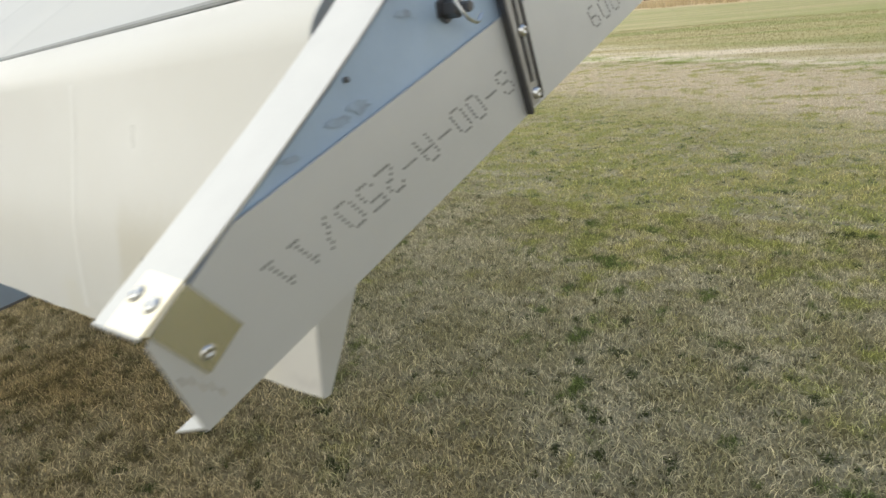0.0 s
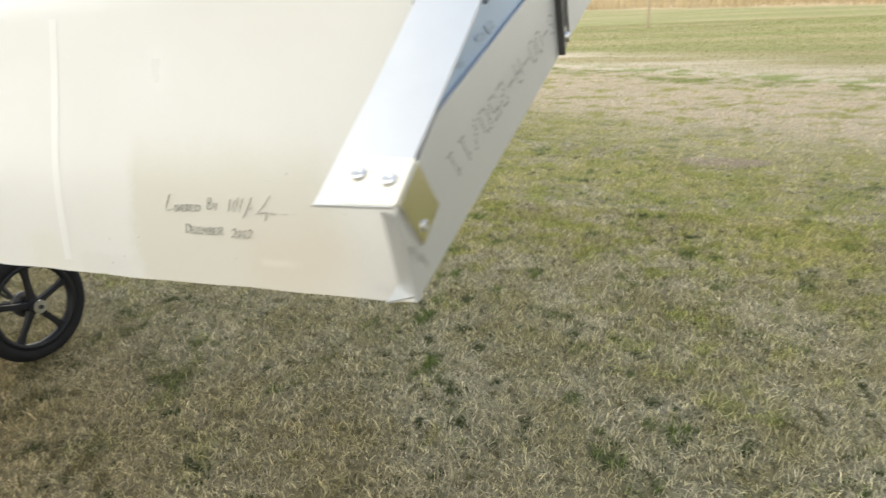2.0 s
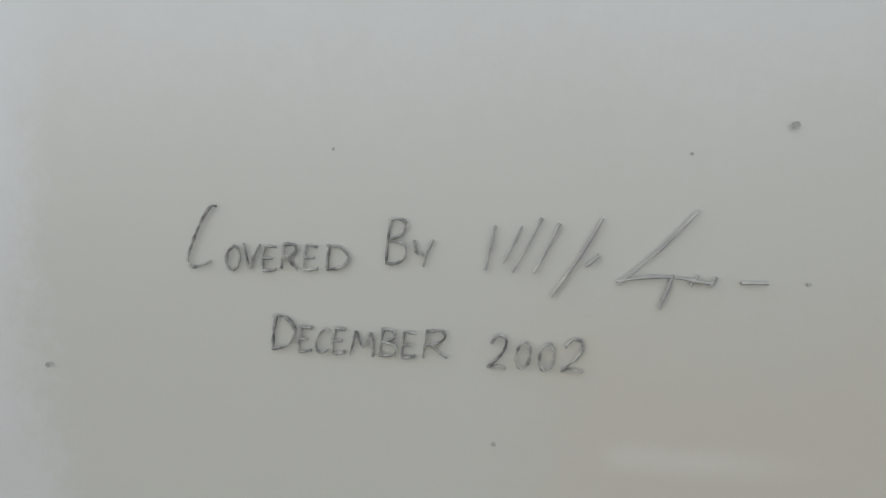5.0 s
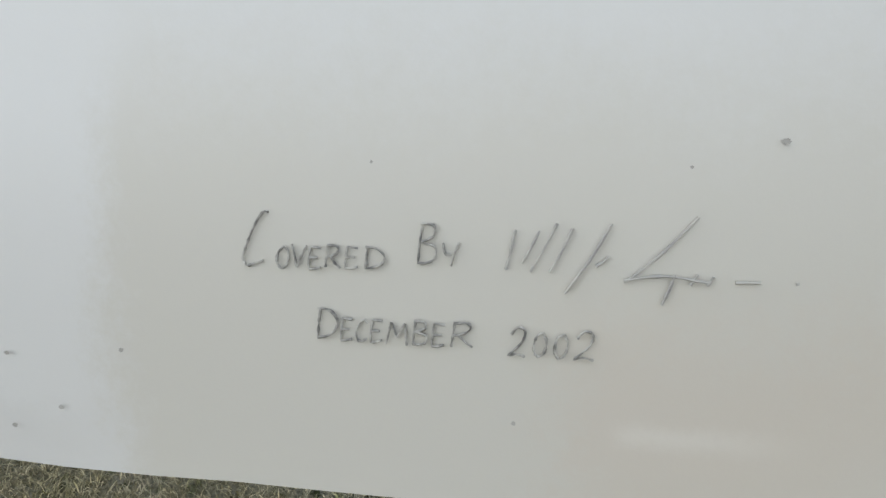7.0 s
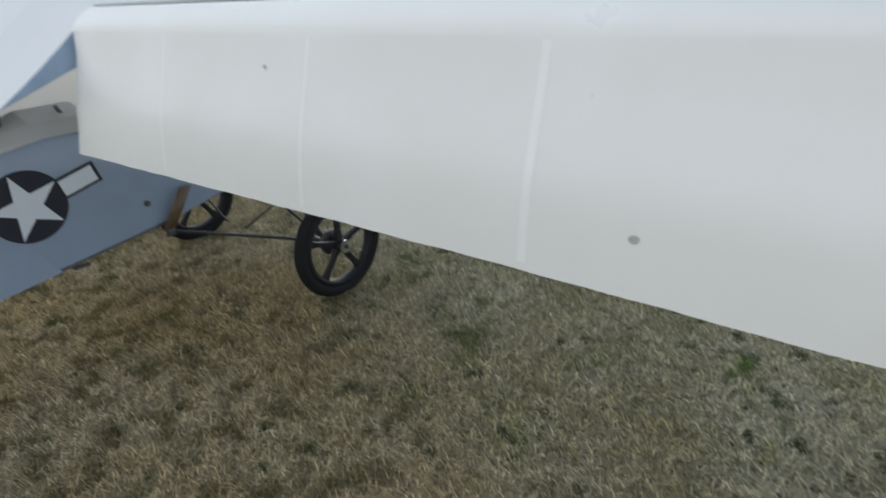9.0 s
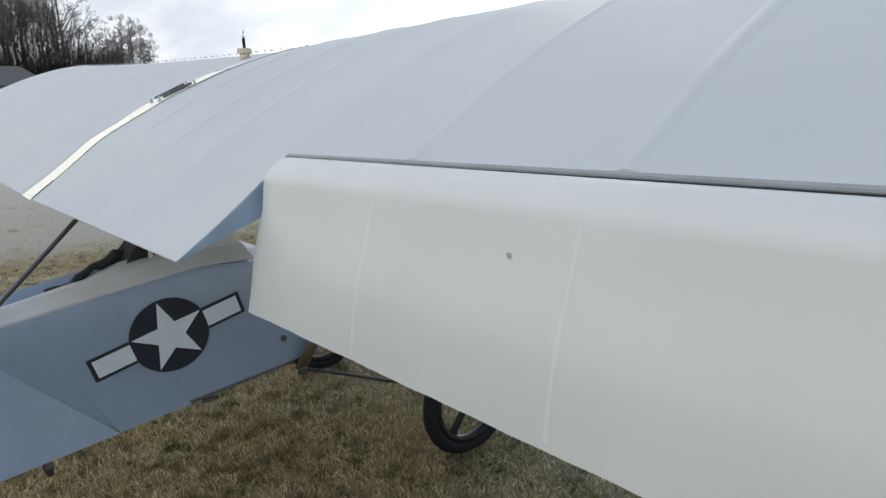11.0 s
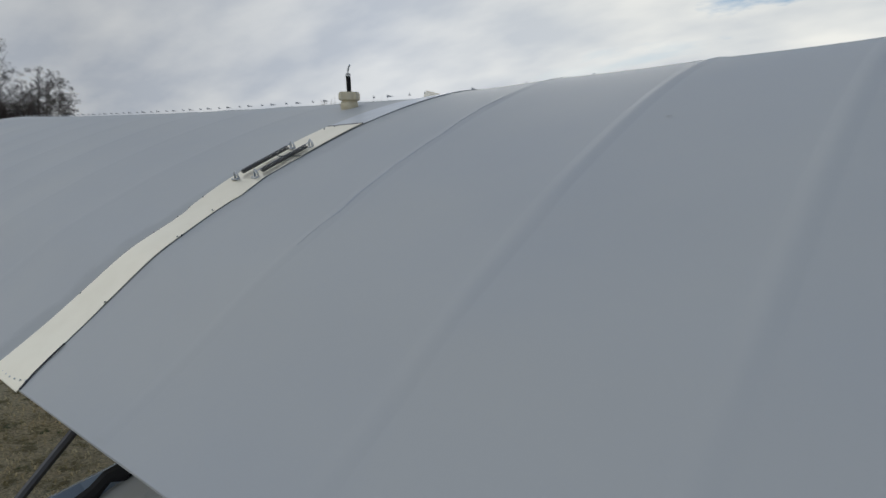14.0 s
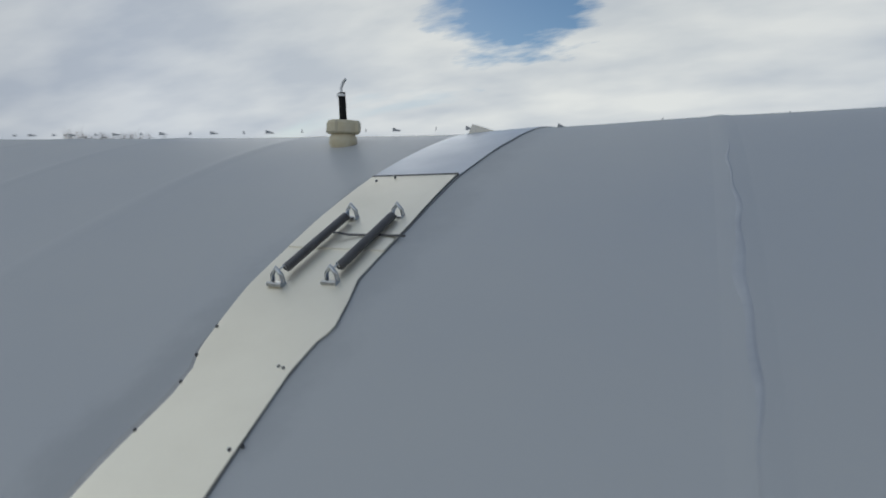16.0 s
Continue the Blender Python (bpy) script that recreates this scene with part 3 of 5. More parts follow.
def crease(ob, deg=35):
    """Smooth shading with sharp edges past an angle."""
    me = ob.data
    bm = bmesh.new(); bm.from_mesh(me)
    for e in bm.edges:
        e.smooth = len(e.link_faces) == 2 and e.calc_face_angle(0) < radians(deg)
    for f in bm.faces:
        f.smooth = True
    bm.to_mesh(me); bm.free()
    return ob


def loft(rings, cap=True, closed=True):
    bm = bmesh.new()
    vs = [[bm.verts.new(p) for p in r] for r in rings]
    n = len(rings[0])
    for a, b in zip(vs, vs[1:]):
        for i in range(n if closed else n - 1):
            j = (i + 1) % n
            bm.faces.new((a[i], a[j], b[j], b[i]))
    if cap and closed:
        bm.faces.new(vs[0][::-1]); bm.faces.new(vs[-1])
    return bm


def tube(path, r, n=8, cap=True):
    """A round bar along a path; r is one radius or one a point."""
    pts = [Vector(p) for p in path]
    rs = r if isinstance(r, (list, tuple)) else [r] * len(pts)
    rings, side = [], None
    for i, p in enumerate(pts):
        d = (pts[min(i + 1, len(pts) - 1)] - pts[max(i - 1, 0)]).normalized()
        if side is None:
            side = d.orthogonal().normalized()
        side = (side - d * side.dot(d)).normalized()
        up = d.cross(side)
        rings.append([p + (side * math.cos(a) + up * math.sin(a)) * rs[i] for a in (2 * math.pi * k / n for k in range(n))])
    return loft(rings, cap)


def box(x0, x1, y0, y1, z0, z1, bevel=0.0, seg=2):
    bm = bmesh.new()
    bmesh.ops.create_cube(bm, size=1)
    for v in bm.verts:
        v.co = ((x0 + x1) / 2 + v.co.x * (x1 - x0), (y0 + y1) / 2 + v.co.y * (y1 - y0), (z0 + z1) / 2 + v.co.z * (z1 - z0))
    if bevel:
        bmesh.ops.bevel(bm, geom=bm.edges[:], offset=bevel, segments=seg, affect="EDGES", profile=0.5)
    return bm


def slab(outline, way, thick):
    """A flat sheet of any outline, thick along way."""
    bm = bmesh.new()
    w = Vector(way).normalized() * thick
    a = [bm.verts.new(p) for p in outline]
    b = [bm.verts.new(Vector(p) + w) for p in outline]
    bm.faces.new(a); bm.faces.new(b[::-1])
    for i in range(len(a)):
        j = (i + 1) % len(a)
        bm.faces.new((a[i], b[i], b[j], a[j]))
    return bm


def turned(profile, n=24, m=None):
    """A turned body about z from (radius, height) pairs, moved by m."""
    rings = [[(max(r, 1e-4) * math.cos(2 * math.pi * k / n), max(r, 1e-4) * math.sin(2 * math.pi * k / n), z) for k in range(n)] for r, z in profile]
    bm = loft(rings)
    if m is not None:
        bm.transform(m)
    return bm


def spline(pts, n):
    """Points along a smooth curve through the given ones."""
    P = [Vector((*p, 0)) if len(p) == 2 else Vector(p) for p in pts]
    out = []
    for i in range(len(P) - 1):
        p0, p1, p2, p3 = P[max(i - 1, 0)], P[i], P[i + 1], P[min(i + 2, len(P) - 1)]
        for k in range(n):
            t = k / n
            out.append(0.5 * (2 * p1 + (p2 - p0) * t + (2 * p0 - 5 * p1 + 4 * p2 - p3) * t * t + (3 * p1 - p0 - 3 * p2 + p3) * t**3))
    return [p[:2] if len(pts[0]) == 2 else p for p in out + [P[-1]]]

# ---- setting: ground ----


def rise(x, y):
    """The land climbs gently beyond the wing of the far side."""
    r = math.hypot(x, y)
    side = max(0.0, min(1.0, (-x / max(r, 1e-6) - 0.55) / 0.3))
    return side * 0.034 * max(0.0, r - 24) * (1 if r < 140 else 140 / r)


def build_ground():
    n, rings = 120, [0.0]
    r = 1.5
    while r < 3800:
        rings.append(r)
        r *= 1.16
    bm = bmesh.new()
    c = bm.verts.new((0, 0, 0))
    prev = None
    for r in rings[1:]:
        cur = [bm.verts.new((r * math.cos(a), r * math.sin(a), rise(r * math.cos(a), r * math.sin(a)))) for a in (2 * math.pi * k / n for k in range(n))]
        for k in range(n):
            j = (k + 1) % n
            bm.faces.new((c, cur[k], cur[j]) if prev is None else (prev[k], cur[k], cur[j], prev[j]))
        prev = cur
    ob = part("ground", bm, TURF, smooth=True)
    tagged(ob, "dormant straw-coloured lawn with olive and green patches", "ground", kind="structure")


build_ground()


def blades(name, count, area, height, width, seed, label, mat, keep=None, clump=0.0, lean=1.5):
    """Bent grass blades scattered over area (x0, x1, y0, y1), one mesh."""
    g = np.random.default_rng(seed)
    x, y = g.uniform(area[0], area[1], count), g.uniform(area[2], area[3], count)
    if clump:
        k = g.integers(0, max(1, count // 9), count)
        cx, cy = g.uniform(area[0], area[1], count // 9 + 1), g.uniform(area[2], area[3], count // 9 + 1)
        x, y = cx[k] + g.normal(0, clump, count), cy[k] + g.normal(0, clump, count)
    if keep is not None:
        ok = keep(x, y)
        x, y = x[ok], y[ok]
    m = len(x)
    z = np.array([rise(a, b) for a, b in zip(x, y)]) if abs(area[0]) > 20 or abs(area[3]) > 20 else np.zeros(m)
    h, w = g.uniform(*height, m), g.uniform(*width, m)
    a, b = g.uniform(0, 2 * np.pi, m), g.uniform(0, 2 * np.pi, m)
    ln = g.uniform(0.1, lean, m) * h
    dx, dy = np.cos(a) * w / 2, np.sin(a) * w / 2
    lx, ly = np.cos(b) * ln, np.sin(b) * ln
    co = np.empty((m, 5, 3))
    co[:, 0] = np.stack([x - dx, y - dy, z - 0.004], 1)
    co[:, 1] = np.stack([x + dx, y + dy, z - 0.004], 1)
    co[:, 2] = np.stack([x + dx * 0.8 + lx * 0.4, y + dy * 0.8 + ly * 0.4, z + h * 0.62], 1)
    co[:, 3] = np.stack([x - dx * 0.8 + lx * 0.4, y - dy * 0.8 + ly * 0.4, z + h * 0.62], 1)
    co[:, 4] = np.stack([x + lx, y + ly, z + h * g.uniform(0.72, 1.0, m)], 1)
    base = np.arange(m)[:, None] * 5
    loops = (base + np.array([0, 1, 2, 3, 3, 2, 4])).ravel()
    starts = (np.arange(m)[:, None] * 7 + np.array([0, 4])).ravel()
    totals = np.tile([4, 3], m)
    me = bpy.data.meshes.new(name)
    me.vertices.add(m * 5); me.vertices.foreach_set("co", co.ravel())
    me.loops.add(len(loops)); me.loops.foreach_set("vertex_index", loops)
    me.polygons.add(2 * m); me.polygons.foreach_set("loop_start", starts); me.polygons.foreach_set("loop_total", totals)
    me.update(calc_edges=True)
    ob = part(name, me, mat)
    tagged(ob, label, "grass", kind="stuff")
    return ob


def in_sight(x, y):
    """The part of the lawn that lies before the walk."""
    return (y > -0.3 - 0.25 * (x + 4)) & (y < 11.5 - 0.55 * x)


blades("grass", 400000, (-4.6, 2.6, -0.4, 4.2), (0.014, 0.034), (0.0028, 0.0060), 3, "short dry winter grass, straw brown with olive patches", BLADES, in_sight, lean=2.2)
blades("grass_tufts", 26000, (-5.0, 3.4, -0.4, 6.0), (0.03, 0.055), (0.0025, 0.005), 4, "small upright tufts in the dry lawn", BLADES, in_sight, 0.022)
blades("grass_beyond", 300000, (-9.5, 4.6, 4.0, 15.5), (0.012, 0.024), (0.006, 0.012), 5, "short dry grass further out on the lawn", FAR_BLADES, in_sight, lean=2.0)
blades("grass_behind", 110000, (-8.0, 5.0, -4.5, 4.0), (0.014, 0.030), (0.005, 0.010), 8, "short dry winter grass, straw brown", FAR_BLADES, lambda x, y: (y < -0.3 - 0.25 * (x + 4)) | (x < -4.5) | (x > 2.5))
blades("field_grass", 90000, (-15, 8, 8.5, 30), (0.010, 0.026), (0.010, 0.022), 7, "short green and straw grass of the field", FAR_BLADES, lambda x, y: y > 11.2 - 0.55 * x)
blades("tall_dry_grass", 170000, (-75, 40, 10, 125), (0.30, 0.75), (0.03, 0.08), 6, "band of tall golden dry grass along the field", HAYSTEM,
       lambda x, y: (y + 0.85 * x > 45 + 0.9 * np.sin(0.7 * x) + 0.6 * np.sin(2.3 * x + 1)) & (y + 0.85 * x < 62), lean=0.5)

# ---- setting: woods ----


def tree_mesh(height, seed, spread=0.5, twigs=4):
    """A bare winter tree: tapered trunk, limbs, branches and twigs."""
    g = random.Random(seed)
    parts = (([], []), ([], []))

    def limb(p, d, length, r, depth):
        V, F = parts[min(depth, 1)]
        n, sides = (5, 3, 3, 2, 1)[depth], (7, 5, 3, 3, 3)[depth]
        pts, q = [p.copy()], p.copy()
        dd = d.copy()
        for i in range(n):
            dd = (dd + Vector((g.uniform(-1, 1), g.uniform(-1, 1), g.uniform(-0.4, 0.7))) * (0.05 if depth == 0 else 0.17)).normalized()
            q = q + dd * length / n
            pts.append(q.copy())
        first = len(V)
        side = d.orthogonal().normalized()
        up = d.cross(side)
        for i, c in enumerate(pts):
            rr = r * (1 - 0.72 * i / n)
            for k in range(sides):
                a = 2 * math.pi * k / sides
                V.append(c + (side * math.cos(a) + up * math.sin(a)) * rr)
        for i in range(n):
            for k in range(sides):
                j = (k + 1) % sides
                F.append((first + i * sides + k, first + i * sides + j, first + (i + 1) * sides + j, first + (i + 1) * sides + k))
        if depth < twigs:
            count = (13, 8, 6, 3)[depth]
            for i in range(count):
                t = g.uniform(0.3 if depth == 0 else 0.2, 1.0)
                c = pts[min(n, int(t * n))].lerp(pts[min(n, int(t * n) + 1)], t * n % 1)
                az = g.uniform(0, 2 * math.pi)
                out = side * math.cos(az) + up * math.sin(az)
                nd = (d * g.uniform(0.6, 1.0) + out * spread * g.uniform(0.7, 1.5) + Vector((0, 0, 0.12))).normalized()
                limb(c, nd, length * g.uniform(0.32, 0.55) * (1.15 - 0.5 * t), max(r * (1 - 0.7 * t) * 0.5, 0.013), depth + 1)

    limb(Vector((0, 0, -0.3)), Vector((0, 0, 1)), height, height * 0.017, 0)
    out = []
    for name, (V, F) in zip(("trunk", "crown"), parts):
        me = bpy.data.meshes.new(name)
        me.from_pydata(V, [], F)
        me.update()
        me.materials.append(BARK)
        out.append(me)
    return out


def woods():
    kinds = [tree_mesh(13, 11, 0.62), tree_mesh(12, 12, 0.7), tree_mesh(11, 13, 0.8), tree_mesh(6.2, 14, 1.25), tree_mesh(12.5, 15, 0.6)]
    g = random.Random(5)
    rows = []
    for k in range(92):
        rows.append((78.2 + k * 0.28 + g.uniform(-0.3, 0.3), g.uniform(64, 92), g.choice((0, 1, 2, 4)), g.uniform(0.105, 0.130) if k < 8 else g.uniform(0.118, 0.146)))
    rows += [(74.0, 66, 3, 0.076), (74.6, 70, 3, 0.062), (73.4, 74, 3, 0.046), (74.2, 63, 3, 0.066), (75.6, 68, 3, 0.060), (76.9, 66, 3, 0.072), (73.0, 72, 3, 0.026)]
    tops = [max(v.co.z for v in crown.vertices) for _, crown in kinds]
    for az, far, kind, slope in rows:
        size = (slope * far + 1.5) / tops[kind]
        x, y = -math.sin(radians(az)) * far, math.cos(radians(az)) * far
        ob = new("tree")
        part("trunk", kinds[kind][0], BARK, ob)
        part("crown", kinds[kind][1], BARK, ob)
        ob.matrix_basis = Matrix.LocRotScale((x, y, rise(x, y)), Euler((0, 0, g.uniform(0, 6.28))), (size,) * 3)
        tagged(ob, "tall bare winter tree at the edge of a wood" if kind != 3 else "lower bushy bare tree at the edge of a wood", "tree", "trees at the wood's edge")


def thicket(name, az0, az1, far0, far1, low, high, count, seed, label):
    """Brush and far woods: upright leafless stems with side twigs, one mesh."""
    g = np.random.default_rng(seed)
    V, F = [], []
    for _ in range(count):
        az, far = radians(g.uniform(az0, az1)), g.uniform(far0, far1)
        x, y = -math.sin(az) * far, math.cos(az) * far
        h, z0 = g.uniform(low, high), rise(x, y) - 0.3
        stems = 5
        for s in range(stems):
            dx, dy = g.normal(0, h * 0.16, 2)
            w = far * 0.0011 + 0.01 * h
            hh = h * g.uniform(0.55, 1.0)
            b = len(V)
            V += [(x - w, y, z0), (x + w, y, z0), (x + dx * 0.5 + w * 0.7, y + dy * 0.5, z0 + hh * 0.6), (x + dx * 0.5 - w * 0.7, y + dy * 0.5, z0 + hh * 0.6), (x + dx, y + dy, z0 + hh)]
            F += [(b, b + 1, b + 2, b + 3), (b + 3, b + 2, b + 4)]
            for t in range(5):
                u = g.uniform(0.3, 0.9)
                px, py, pz = x + dx * u, y + dy * u, z0 + hh * u
                ex, ey, ez = g.normal(0, h * 0.13, 2).tolist() + [abs(g.normal(0.12, 0.06)) * h]
                b = len(V)
                V += [(px - w * 0.4, py, pz), (px + w * 0.4, py, pz), (px + ex, py + ey, pz + ez)]
                F.append((b, b + 1, b + 2))
    me = bpy.data.meshes.new(name)
    me.from_pydata(V, [], F)
    me.update()
    tagged(part(name, me, BRUSH), label, "woods", kind="stuff")


woods()
thicket("brush", 74.3, 105, 60, 84, 2.0, 6.5, 1500, 21, "dark leafless brush under the bare trees")
thicket("far_woods", 20, 53.5, 190, 240, 9.0, 14.0, 1200, 22, "distant belt of leafless woods")
thicket("low_woods", 53.5, 72, 190, 240, 3.0, 6.5, 600, 24, "distant belt of low leafless scrub")
thicket("field_edge_woods", -60, 20, 260, 330, 4.0, 9.0, 1700, 23, "brown leafless woods beyond the hay field")


def shed():
    base = new("shed")
    az, far = radians(86.5), 34.0
    base.matrix_basis = pose(-math.sin(az) * far, math.cos(az) * far, rise(-math.sin(az) * far, math.cos(az) * far) - 0.05, 0, 0, 20)
    part("wall", box(-2.0, 2.0, -3.0, 3.0, 0, 1.55, 0.03), SHED_WALL, base)
    part("roof", loft([[(-2.3, y, 1.45), (0, y, 2.25), (2.3, y, 1.45), (2.3, y, 1.57), (0, y, 2.38), (-2.3, y, 1.57)] for y in (-3.3, 3.3)]), ROOF, base, "dark low gable roof")
    part("door", box(-0.5, 0.5, -3.04, -2.98, 0.05, 1.45, 0.01), ROOF, base)
    tagged(base, "small low shed with dark gable roof", "shed")


shed()
bollard = part("field_post", turned([(0.045, -0.2), (0.05, 0), (0.046, 1.9), (0.03, 1.95), (0, 1.96)], 10), POST)
bollard.location = (-3.65, 27.0, 0)
tagged(bollard, "thin wooden post standing in the field", "post")

# ---- the aircraft ----
plane = tagged(new("ultralight_aircraft"), "small fabric-covered white and blue-grey ultralight aircraft parked on grass", "aircraft")

UPPER = [(-0.1, 1.231), (-0.03, 1.279), (0.03, 1.324), (0.1, 1.380), (0.16, 1.416), (0.22, 1.449), (0.30, 1.493), (0.43, 1.553), (0.54, 1.599),
         (0.67, 1.645), (0.80, 1.679), (0.90, 1.692), (0.98, 1.693), (1.05, 1.681), (1.083, 1.665), (1.09, 1.648)]
LOWER = [(1.09, 1.648), (1.07, 1.635), (0.95, 1.603), (0.5, 1.446), (0.2, 1.335), (-0.1, 1.2285)]
RIBS = [-0.34, -0.70, -1.03, -1.365, -1.706, -2.035, -2.295, -2.616, -2.94]
BAY = 0.104
BAY_END = -1.706
UP, LOW = spline(UPPER, 4), spline(LOWER, 3)


def lift(x, y=-0.1):
    """How far the wing has risen at a span station, with a little twist towards its nose."""
    if x <= -3.0:
        return -0.0028 + 0.005 * (-3.03 - x) + 0.005 * (x + 3.03) ** 2 - 0.009 * (-3.35 - x) - 0.0075 * max(0.0, min(1.0, (y - 0.2) / 0.6))
    twist = min(0.0105, 0.0085 * max(0.0, x + 2.95)) * max(0.0, min(1.0, (y + 0.1) / 0.8))
    return (0.0310 * (x + 2.95) if x < -1.7 else 0.03875 + 0.0375 * (x + 1.7)) + twist


def tip_rise(y):
    """The tip strip stands a little proud of the fabric."""
    return 0.0145 * max(0.0, min(1.0, (0.9 - y) / 0.5))


def top_z(y):
    if y < UP[0][0]:
        return UP[0][1] + (y - UP[0][0]) * 0.69
    for (a, b), (c, d) in zip(UP, UP[1:]):
        if a <= y <= c:
            return b + (d - b) * (y - a) / max(c - a, 1e-9)
    return UP[-1][1]


def low_z(y):
    for (c, d), (a, b) in zip(LOW, LOW[1:]):
        if a <= y <= c:
            return b + (d - b) * (y - a) / max(c - a, 1e-9)
    return LOW[-1][1]


SAG = 0.0042


def sag(x, ribs):
    """Fabric hangs a little lower between ribs and breaks over each of them."""
    r = sorted(ribs)
    for a, b in zip(r, r[1:]):
        if a <= x <= b:
            return SAG * 4 * (x - a) * (b - x) / (b - a) ** 2
    return 0.0


def sweep(x, y):
    """The ribs lean outboard a little towards the nose."""
    hold = max(0.0, min(1.0, (x + 2.995) / 0.3, (0.05 - x) / 1.4))
    return -0.10 * hold * max(0.0, y - BAY)


def wing_ring(x, cut=None, ribs=()):
    """The aerofoil outline at a span station; cut: where the aileron bay ends it."""
    s = sag(x, ribs)

    def dip(y):
        return s * max(0.0, min(1.0, (y + 0.1) / 0.2)) * max(0.0, min(1.0, (0.95 - y) / 0.3))

    up = [(y, z - dip(y)) for y, z in UP if cut is None or y > cut + 0.002]
    low = [(y, z + dip(y) * 0.6) for y, z in LOW if cut is None or y > cut + 0.002]
    if cut is not None:
        up.insert(0, (cut, top_z(cut))); low.append((cut, low_z(cut)))
    lean = (lambda y: sweep(x, y)) if x > -3 else (lambda y: 0.0)
    return [Vector((x + lean(y), y, z + lift(x, y))) for y, z in up + low[1:]]


def stations(a, b, step=0.03):
    n = max(1, round((b - a) / step))
    return [a + (b - a) * k / n for k in range(n + 1)]


def spans(a, b, ribs, step=0.03):
    """Span stations, with close pairs on each rib so that the fabric breaks there."""
    near = [r + d for r in ribs for d in (-0.004, 0.0, 0.004) if a < r + d < b]
    return sorted([x for x in stations(a, b, step) if all(abs(x - q) > 0.006 for q in near) or x in (a, b)] + near)


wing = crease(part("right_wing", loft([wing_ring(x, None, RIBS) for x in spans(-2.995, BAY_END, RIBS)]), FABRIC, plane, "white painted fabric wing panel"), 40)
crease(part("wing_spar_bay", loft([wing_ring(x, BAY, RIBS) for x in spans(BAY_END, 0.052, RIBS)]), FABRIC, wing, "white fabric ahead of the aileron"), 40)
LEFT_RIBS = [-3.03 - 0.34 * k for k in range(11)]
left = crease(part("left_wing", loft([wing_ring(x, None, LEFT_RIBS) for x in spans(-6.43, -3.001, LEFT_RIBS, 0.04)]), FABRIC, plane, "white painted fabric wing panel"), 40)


def along(stops, y):
    """The value at y between (y, value) stops."""
    return float(np.interp(y, [s[0] for s in stops], [s[1] for s in stops]))


def over_wing(x0, x1, y0, y1, up, thick, n=40, wobble=0.0, seed=0, proud=None, edges=None):
    """A thin sheet that follows the top of the wing."""
    ph = seed * 1.7
    rows = []
    for k in range(n + 1):
        y = y0 + (y1 - y0) * k / n
        a, b = wobble * math.sin(9 * y + ph) + wobble * math.sin(23 * y + ph * 2), wobble * math.sin(11 * y + 2 + ph) + wobble * math.sin(27 * y + ph)
        yy = min(y, 1.088)
        if edges:
            a, b = a + along(edges[0], y) - x0, b + along(edges[1], y) - x1
        high = top_z(yy) + up + (proud(y) if proud else 0.0)
        rows.append([Vector((x0 + a, y, high + lift(x0, yy))), Vector((x1 + b, y, high + lift(x1, yy))),
                     Vector((x1 + b, y, high + lift(x1, yy) - thick)), Vector((x0 + a, y, high + lift(x0, yy) - thick))])
    return loft(rows)


def over_ridge(x, w, y0, y1, high, n=50, ribs=RIBS):
    """A pinked tape over a rib: low, with feathered edges, draped with the fabric."""
    cols = ((-w, -0.0006), (-w * 0.6, 0.0004), (-w * 0.25, high * 0.8), (0, high), (w * 0.25, high * 0.8), (w * 0.6, 0.0004), (w, -0.0006))
    rows = []
    for y in (y0 + (y1 - y0) * k / n for k in range(n + 1)):
        slack = max(0.0, min(1.0, (y + 0.1) / 0.2)) * max(0.0, min(1.0, (0.95 - y) / 0.3))
        lean = sweep(x, y) if x > -3 else 0.0
        rows.append([Vector((x + lean + dx, y, top_z(min(y, 1.088)) + lift(x + dx, y) - sag(x + dx, ribs) * slack + dz)) for dx, dz in cols])
    return loft(rows, cap=False, closed=False)


for x in RIBS[1:-1]:
    if x == BAY_END:
        continue
    y0 = -0.095 if x < BAY_END else BAY + 0.002
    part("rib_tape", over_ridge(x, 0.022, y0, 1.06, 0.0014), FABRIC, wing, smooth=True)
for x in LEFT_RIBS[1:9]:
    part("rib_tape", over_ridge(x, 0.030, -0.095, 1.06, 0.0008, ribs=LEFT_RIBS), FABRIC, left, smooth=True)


def loose_edge(x, y0, y1, n=60):
    """The lifted edge of a rib tape: a narrow wavering welt that carries the rib's shade."""
    rows = []
    for k in range(n + 1):
        y = y0 + (y1 - y0) * k / n
        mid = x + sweep(x, y) + 0.0016 * math.sin(31 * y) + 0.0010 * math.sin(83 * y + 1)
        w = (0.0034 + 0.0012 * math.sin(17 * y + 2) + 0.0007 * math.sin(57 * y)) * min(1.0, 6 * k / n, 4 * (1 - k / n) + 0.1)
        z = top_z(y) + lift(x, y) + 0.0012
        rows.append([Vector((mid + u * w, y, z + v)) for u, v in ((-1, -0.0006), (-0.5, 0.0004), (0.2, 0.0008), (0.7, 0.0004), (1, -0.0006))])
    return loft(rows, cap=False, closed=False)


# a darker blue-grey welt paints the shaded side of the raised rib
part("rib_shade", loose_edge(-2.616, 0.16, 0.64), RIB_SHADE, wing, "soft grey line of painted shade along a raised rib", smooth=True)
